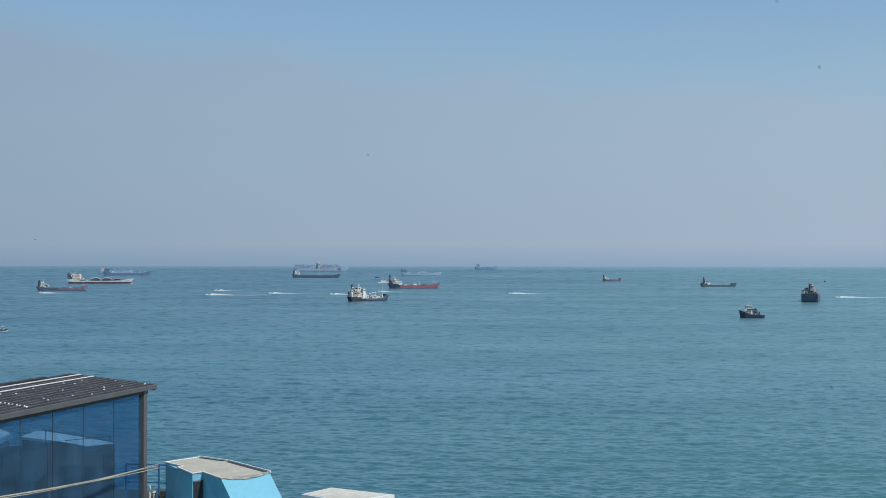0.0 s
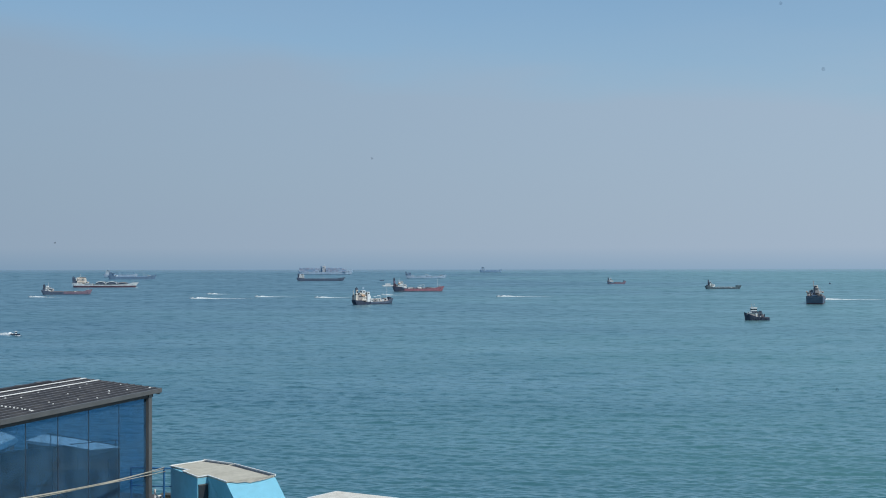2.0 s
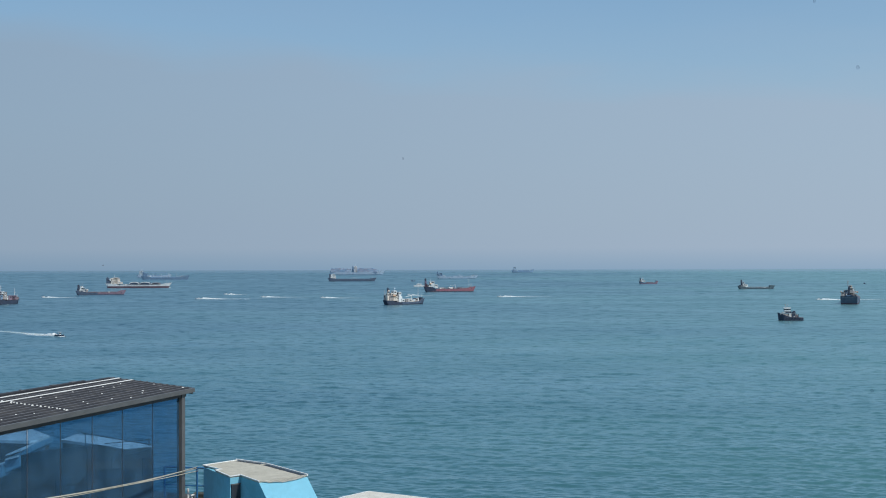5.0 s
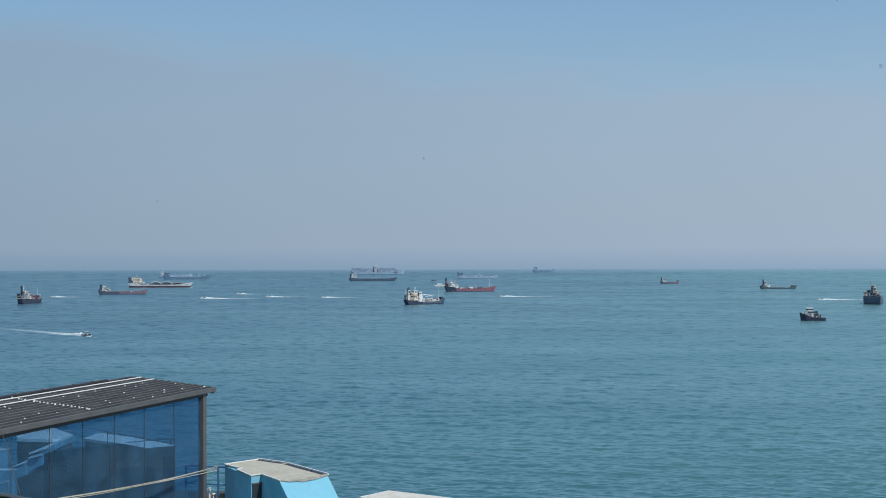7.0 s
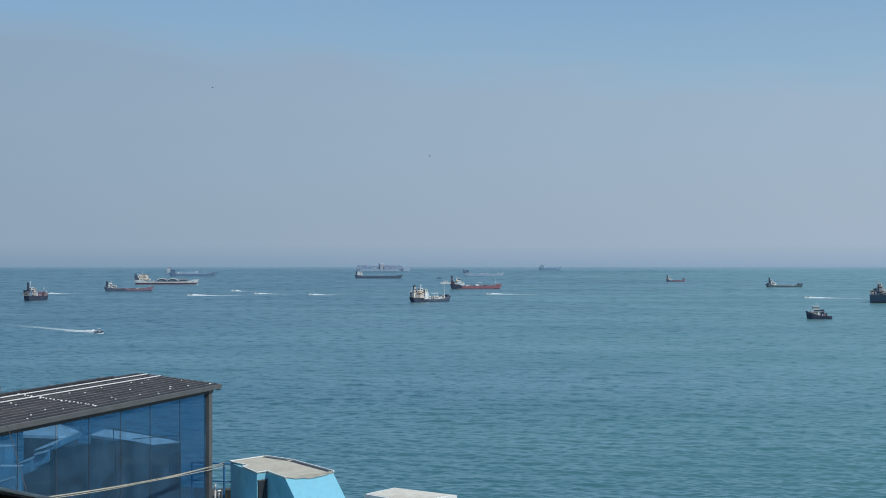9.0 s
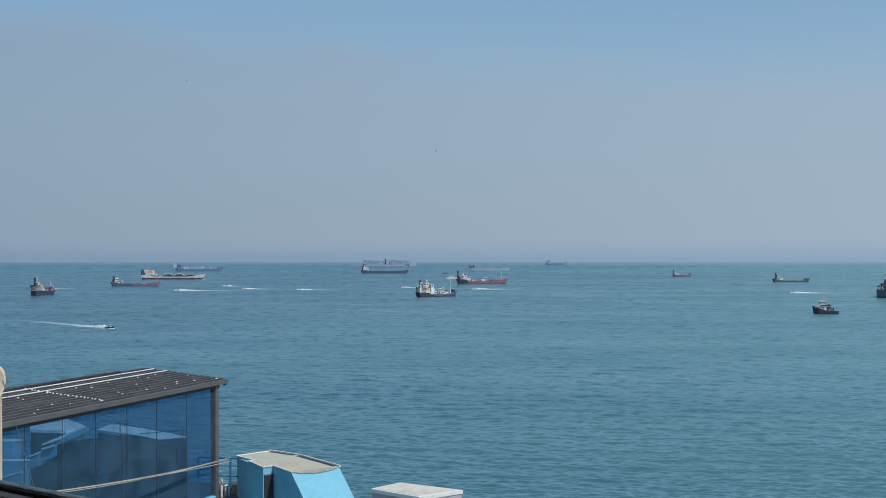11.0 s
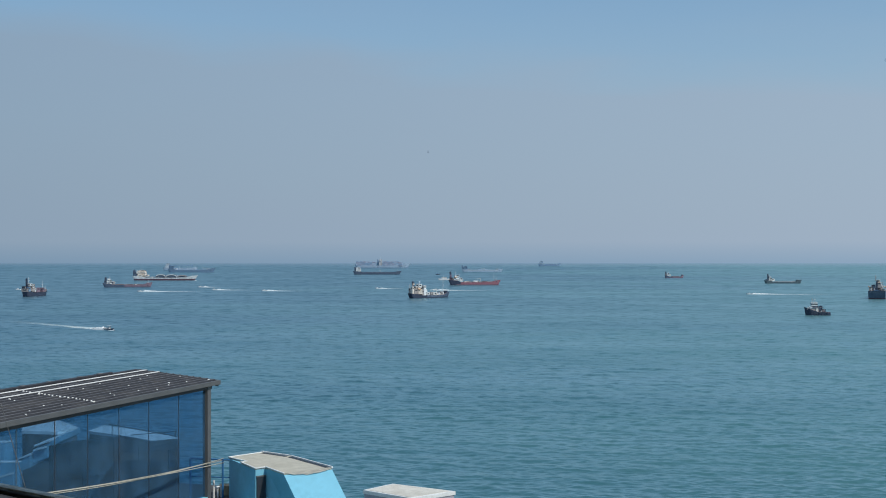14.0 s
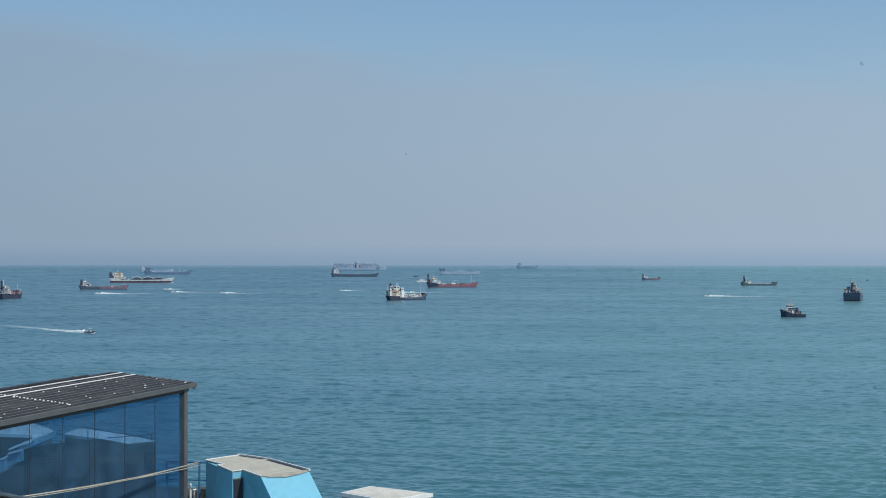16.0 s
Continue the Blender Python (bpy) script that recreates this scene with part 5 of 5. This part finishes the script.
    door = part("door", box(-0.165, 0.165, -0.05, 0.03, -2.75, -0.30, 0.01), M_DARKDOOR, s, m=m)
    part("door_frame", box(-0.18, 0.18, -0.06, 0.03, -0.30, -0.26, 0.008), M_FASCIA, door)
    return s


build_stair_head()


def build_second_block():
    s = thing("stair_head", "lilac-grey rendered roof box with white screed top", "rooftop structure")
    out = [(-3.905, 33.942), (-2.51, 32.925), (-1.383, 33.904), (-3.179, 34.88)]
    part("wall", prism(out, 46.0, 53.14), M_LILAC, s)
    cx, cy = -2.74, 33.91
    part("roof_slab", prism([(cx + (x - cx) * 1.03, cy + (y - cy) * 1.03) for x, y in out], 53.14, 53.24), M_WHITEEDGE, s, "white edged roof slab")
    part("roof_screed", prism([(cx + (x - cx) * 0.93, cy + (y - cy) * 0.93) for x, y in out], 53.24, 53.25), M_PALETOP, s)


build_second_block()


def build_rail():
    r = thing("roof_railing", "blue painted steel railing beside the stair head", "railing")
    z0 = TERRACE_Z
    top = 52.90
    pts = [(-10.6, 40.75), (-9.45, 40.55), (-9.20, 40.52)]
    for x, y in pts[:2]:
        part("post", tube([(x, y, z0), (x, y, top)], 0.035, 8), M_BLUERAIL, r)
    part("top_rail", tube([(x, y, top) for x, y in pts], 0.03, 8), M_BLUERAIL, r)
    part("mid_rail", tube([(x, y, top - 0.6) for x, y in pts], 0.02, 8), M_BLUERAIL, r)
    b = thing("timber_crate", "tan timber crate on the roof terrace", "crate")
    part("body", box(-9.75, -9.35, 41.2, 41.6, z0, z0 + 0.30, 0.02), M_TAN, b)
    part("lid", box(-9.77, -9.33, 41.18, 41.62, z0 + 0.30, z0 + 0.34, 0.01), M_TAN, b)
    w = thing("vent_pipe", "white plastic vent pipes on the roof terrace", "pipe")
    for k, (x, y, h) in enumerate(((-9.80, 40.75, 0.62), (-9.70, 40.9, 0.32), (-9.60, 40.95, 0.36))):
        part("pipe", tube([(x, y, z0), (x, y, z0 + h)], 0.034, 8), M_WHITESTRIP, w)
    part("elbow", tube([(-9.80, 40.75, z0 + 0.36), (-9.62, 40.9, z0 + 0.38), (-9.58, 40.9, z0 + 0.2)], 0.034, 8), M_WHITESTRIP, w)


build_rail()


def cable(name, label, a, b, sag, r, mat_, n=28):
    a, b = Vector(a), Vector(b)
    bm = tube([a.lerp(b, i / n) - Vector((0, 0, 4 * sag * (i / n) * (1 - i / n))) for i in range(n + 1)], r, 6)
    ob = part(name, bm, mat_, smooth=True)
    return tagged(ob, label, "cable", group="cables strung over the terrace")


for dz, dx, sag in ((0.0, 0.0, 0.15), (-0.08, 0.04, 0.11), (0.03, -0.05, 0.19), (0.06, 0.02, 0.24)):
    cable("cable", "beige cable strung to the railing post", (-9.45 + dx, 40.55, 52.88 + dz), (-12.36 + dx * 0.5, 25.2, 54.52 + dz * 0.3), sag, 0.013, M_CABLE)


def build_dish():
    d = thing("satellite_dish", "weathered cream satellite dish on a pole", "satellite dish")
    c = Vector((-10.95, 25.0, 57.05))
    bm = bmesh.new()
    rings = []
    for i in range(7):
        rr = i / 6
        rings.append([bm.verts.new((0.30 * rr * math.cos(a), 0.50 * rr * math.sin(a), 0.10 * rr * rr)) for a in (2 * math.pi * k / 28 for k in range(28))])
    for a, b in zip(rings, rings[1:]):
        for k in range(28):
            bm.faces.new((a[k], a[(k + 1) % 28], b[(k + 1) % 28], b[k]))
    bmesh.ops.remove_doubles(bm, verts=bm.verts, dist=1e-4)
    r = bmesh.ops.extrude_face_region(bm, geom=list(bm.faces))
    bmesh.ops.translate(bm, verts=[v for v in r["geom"] if isinstance(v, bmesh.types.BMVert)], vec=(0, 0, 0.02))
    bmesh.ops.recalc_face_normals(bm, faces=bm.faces)
    part("reflector", bm, M_CREAM, d, m=Matrix.Translation(c) @ pose(0, 0, 0, 78, 22, 12), smooth=True)
    part("pole", tube([(-10.74, 25.08, 43.5), (-10.74, 25.08, 57.0)], 0.028, 10), M_CREAM, d)
    part("arm", tube([(-10.80, 24.95, 56.5), (-10.75, 24.5, 56.6)], 0.02, 8), M_FASCIA, d)
    part("cable", tube([(-10.58, 24.95, 57.35), (-10.50, 24.9, 57.1), (-10.55, 24.95, 56.7)], 0.008, 6), M_FASCIA, d)
    cable("cable", "thin grey cable hanging below the dish", (-10.52, 25.0, 56.75), (-10.0, 25.2, 54.7), 0.0, 0.008, M_FASCIA)


build_dish()


# ---------------------------------------------------------------- the room and window behind which the camera stands
N2, D2 = Vector((0.56, 0.828, 0)).normalized(), Vector((0.828, -0.56, 0)).normalized()
ROOM = Matrix.Translation((0, 0, 60.0)) @ Matrix((D2, N2, Vector((0, 0, 1)))).transposed().to_4x4()   # x along the window, y outwards


def room_part(name, x0, x1, y0, y1, z0, z1, material, label, category):
    ob = part(name, box(x0, x1, y0, y1, z0, z1), material)
    ob.matrix_basis = ROOM
    return tagged(ob, label, category, kind="structure")


def build_room():
    yw = 0.752
    room_part("floor", -3.0, 3.0, -3.6, yw + 0.2, -1.75, -1.6, M_BROWNWOOD, "brown wooden floor", "floor")
    room_part("ceiling", -3.0, 3.0, -3.6, yw + 0.2, 1.0, 1.15, M_ROOMWALL, "white ceiling", "ceiling")
    room_part("wall_south", -3.0, 3.0, -3.75, -3.6, -1.6, 1.0, M_ROOMWALL, "white room wall", "wall")
    room_part("wall_west", -3.15, -3.0, -3.6, yw + 0.2, -1.6, 1.0, M_ROOMWALL, "white room wall", "wall")
    room_part("wall_east", 3.0, 3.15, -3.6, yw + 0.2, -1.6, 1.0, M_ROOMWALL, "white room wall", "wall")
    room_part("wall_north", -3.0, 3.0, yw - 0.16, yw + 0.0, -1.6, -0.33, M_ROOMWALL, "white wall under the window", "wall")
    w = thing("window_1", "wide window with brown wooden sill and dusty pane", "window", ROOM, kind="structure")
    part("window_sill", box(-2.98, 2.98, yw - 0.20, yw - 0.032, -0.33, -0.272, 0.006), M_BROWNWOOD, w, "brown varnished sill")
    part("frame_rail", box(-2.98, 2.98, yw - 0.010, yw - 0.0045, -0.33, -0.2535, 0.004), M_BLACKRUBBER, w, "dark lower frame rail")
    part("frame_bead", box(-2.98, 2.98, yw - 0.028, yw - 0.0105, -0.33, -0.2565, 0.003), M_BROWNWOOD, w, "brown wooden glazing bead")
    part("sealant", box(-2.98, 2.98, yw - 0.0042, yw + 0.009, -0.33, -0.251, 0.004), M_DUSTEDGE, w, "dusty sealant edge")
    part("frame_rail", box(-2.98, 2.98, yw - 0.04, yw + 0.02, 0.93, 1.0, 0.004), M_BLACKRUBBER, w)
    for x in (-2.95, 2.95):
        part("frame_stile", box(x - 0.04, x + 0.04, yw - 0.04, yw + 0.02, -0.25, 0.93, 0.004), M_BLACKRUBBER, w)
    part("pane", box(-2.9, 2.9, yw - 0.003, yw + 0.0, -0.251, 0.93), M_CLEAR, w, "clear dusty pane").visible_shadow = False
    for x, z, r in ((0.3091, 0.1523, 0.0013), (-0.062, 0.0797, 0.0011), (0.2742, 0.2066, 0.0011), (0.3194, -0.1109, 0.0011)):
        p = Vector((x, 1.0, z))
        p *= (yw - 0.006) / p.dot(N2)
        bm = bmesh.new()
        bmesh.ops.create_icosphere(bm, subdivisions=2, radius=r)
        for v in bm.verts:
            v.co *= 1 + 0.4 * noise.noise(v.co * 900)
            v.co.y *= 0.15
        part("dirt_speck", bm, M_DUST, w, m=Matrix.Translation(ROOM.inverted() @ (p + Vector((0, 0, 60)))))
    house_b = room_part("house_wall", -5.0, 5.0, -8.0, yw + 0.0, -15.0, -1.76, M_CONCRETE, "plain rendered house under the room", "house")
    return house_b


build_room()


# ---------------------------------------------------------------- a gull
def build_gull():
    g = thing("gull", "small dark gull gliding over the sea", "bird")
    bm = bmesh.new()
    bmesh.ops.create_uvsphere(bm, u_segments=10, v_segments=6, radius=1, matrix=Matrix.Diagonal((0.32, 0.10, 0.10, 1)))
    part("body", bm, P_GREY, g, smooth=True)
    wings = []
    for sd in (1, -1):
        bm = bmesh.new()
        pts = [(0.12, 0.04, 0), (0.16, 0.45, 0.10), (-0.05, 0.95, 0.04), (-0.10, 0.92, 0.04), (-0.02, 0.42, 0.09), (-0.14, 0.04, 0)]
        top = [bm.verts.new((x, sd * y, z + 0.012)) for x, y, z in pts]
        low = [bm.verts.new((x, sd * y, z - 0.012)) for x, y, z in pts]
        for i in range(len(pts)):
            j = (i + 1) % len(pts)
            bm.faces.new((top[i], top[j], low[j], low[i]))
        bm.faces.new(top)
        bm.faces.new(low[::-1])
        bmesh.ops.recalc_face_normals(bm, faces=bm.faces)
        wings.append(part("wing", bm, P_BLACK, g))
    return g, wings


GULL, WINGS = build_gull()


# ---------------------------------------------------------------- motion of things
def motions():
    for boat, heading, y, rows in BOATS:
        walk(boat, [(t, pose(x, y, 0.1, 0, 0, heading)) for t, x in rows])
    walk(NEAR_BOAT, [(t, pose(x, y, 0.15, 0, 0, -42)) for t, x, y in NEAR_ROWS])
    walk(SHIPS["freighter"], [(0, pose(147, 4200, 0)), (16, pose(157.5, 4200, 0))])
    walk(sea, [(0, pose(0, 0, 0)), (16, pose(1.5, -8, 0))])
    walk(GULL, [(0, pose(-134, 400, 64, 0, 0, 10)), (1.5, pose(-130.5, 400, 65.8, 0, 0, 10)), (3.5, pose(-125.7, 400, 54.7, 0, 0, 15)),
                (6.4, pose(-120.3, 400, 70.9, 0, 0, 20)), (6.7, pose(-113.7, 400, 78.1, 0, 0, 25)), (7.6, pose(-113.7, 400, 78.2, 0, 0, 25)), (7.9, pose(-112.6, 400, 81.3, 0, 0, 25)),
                (8.2, pose(-109.9, 400, 102.5, 0, 0, 25)), (8.4, pose(-98.5, 400, 115.0, 0, 0, 25)), (9.2, pose(-97.1, 400, 114.8, 0, 0, 25)), (11.3, pose(-112, 400, 116.4, 0, 0, 35)),
                (12, pose(-122, 400, 160, 0, 0, 40)), (16, pose(-135, 400, 240, 0, 0, 40))])
    for sd, wing in zip((1, -1), WINGS):
        walk(wing, [(k * 0.4, pose(0, 0, 0, sd * (22 if k % 2 else -12), 0, 0)) for k in range(41)])


motions()
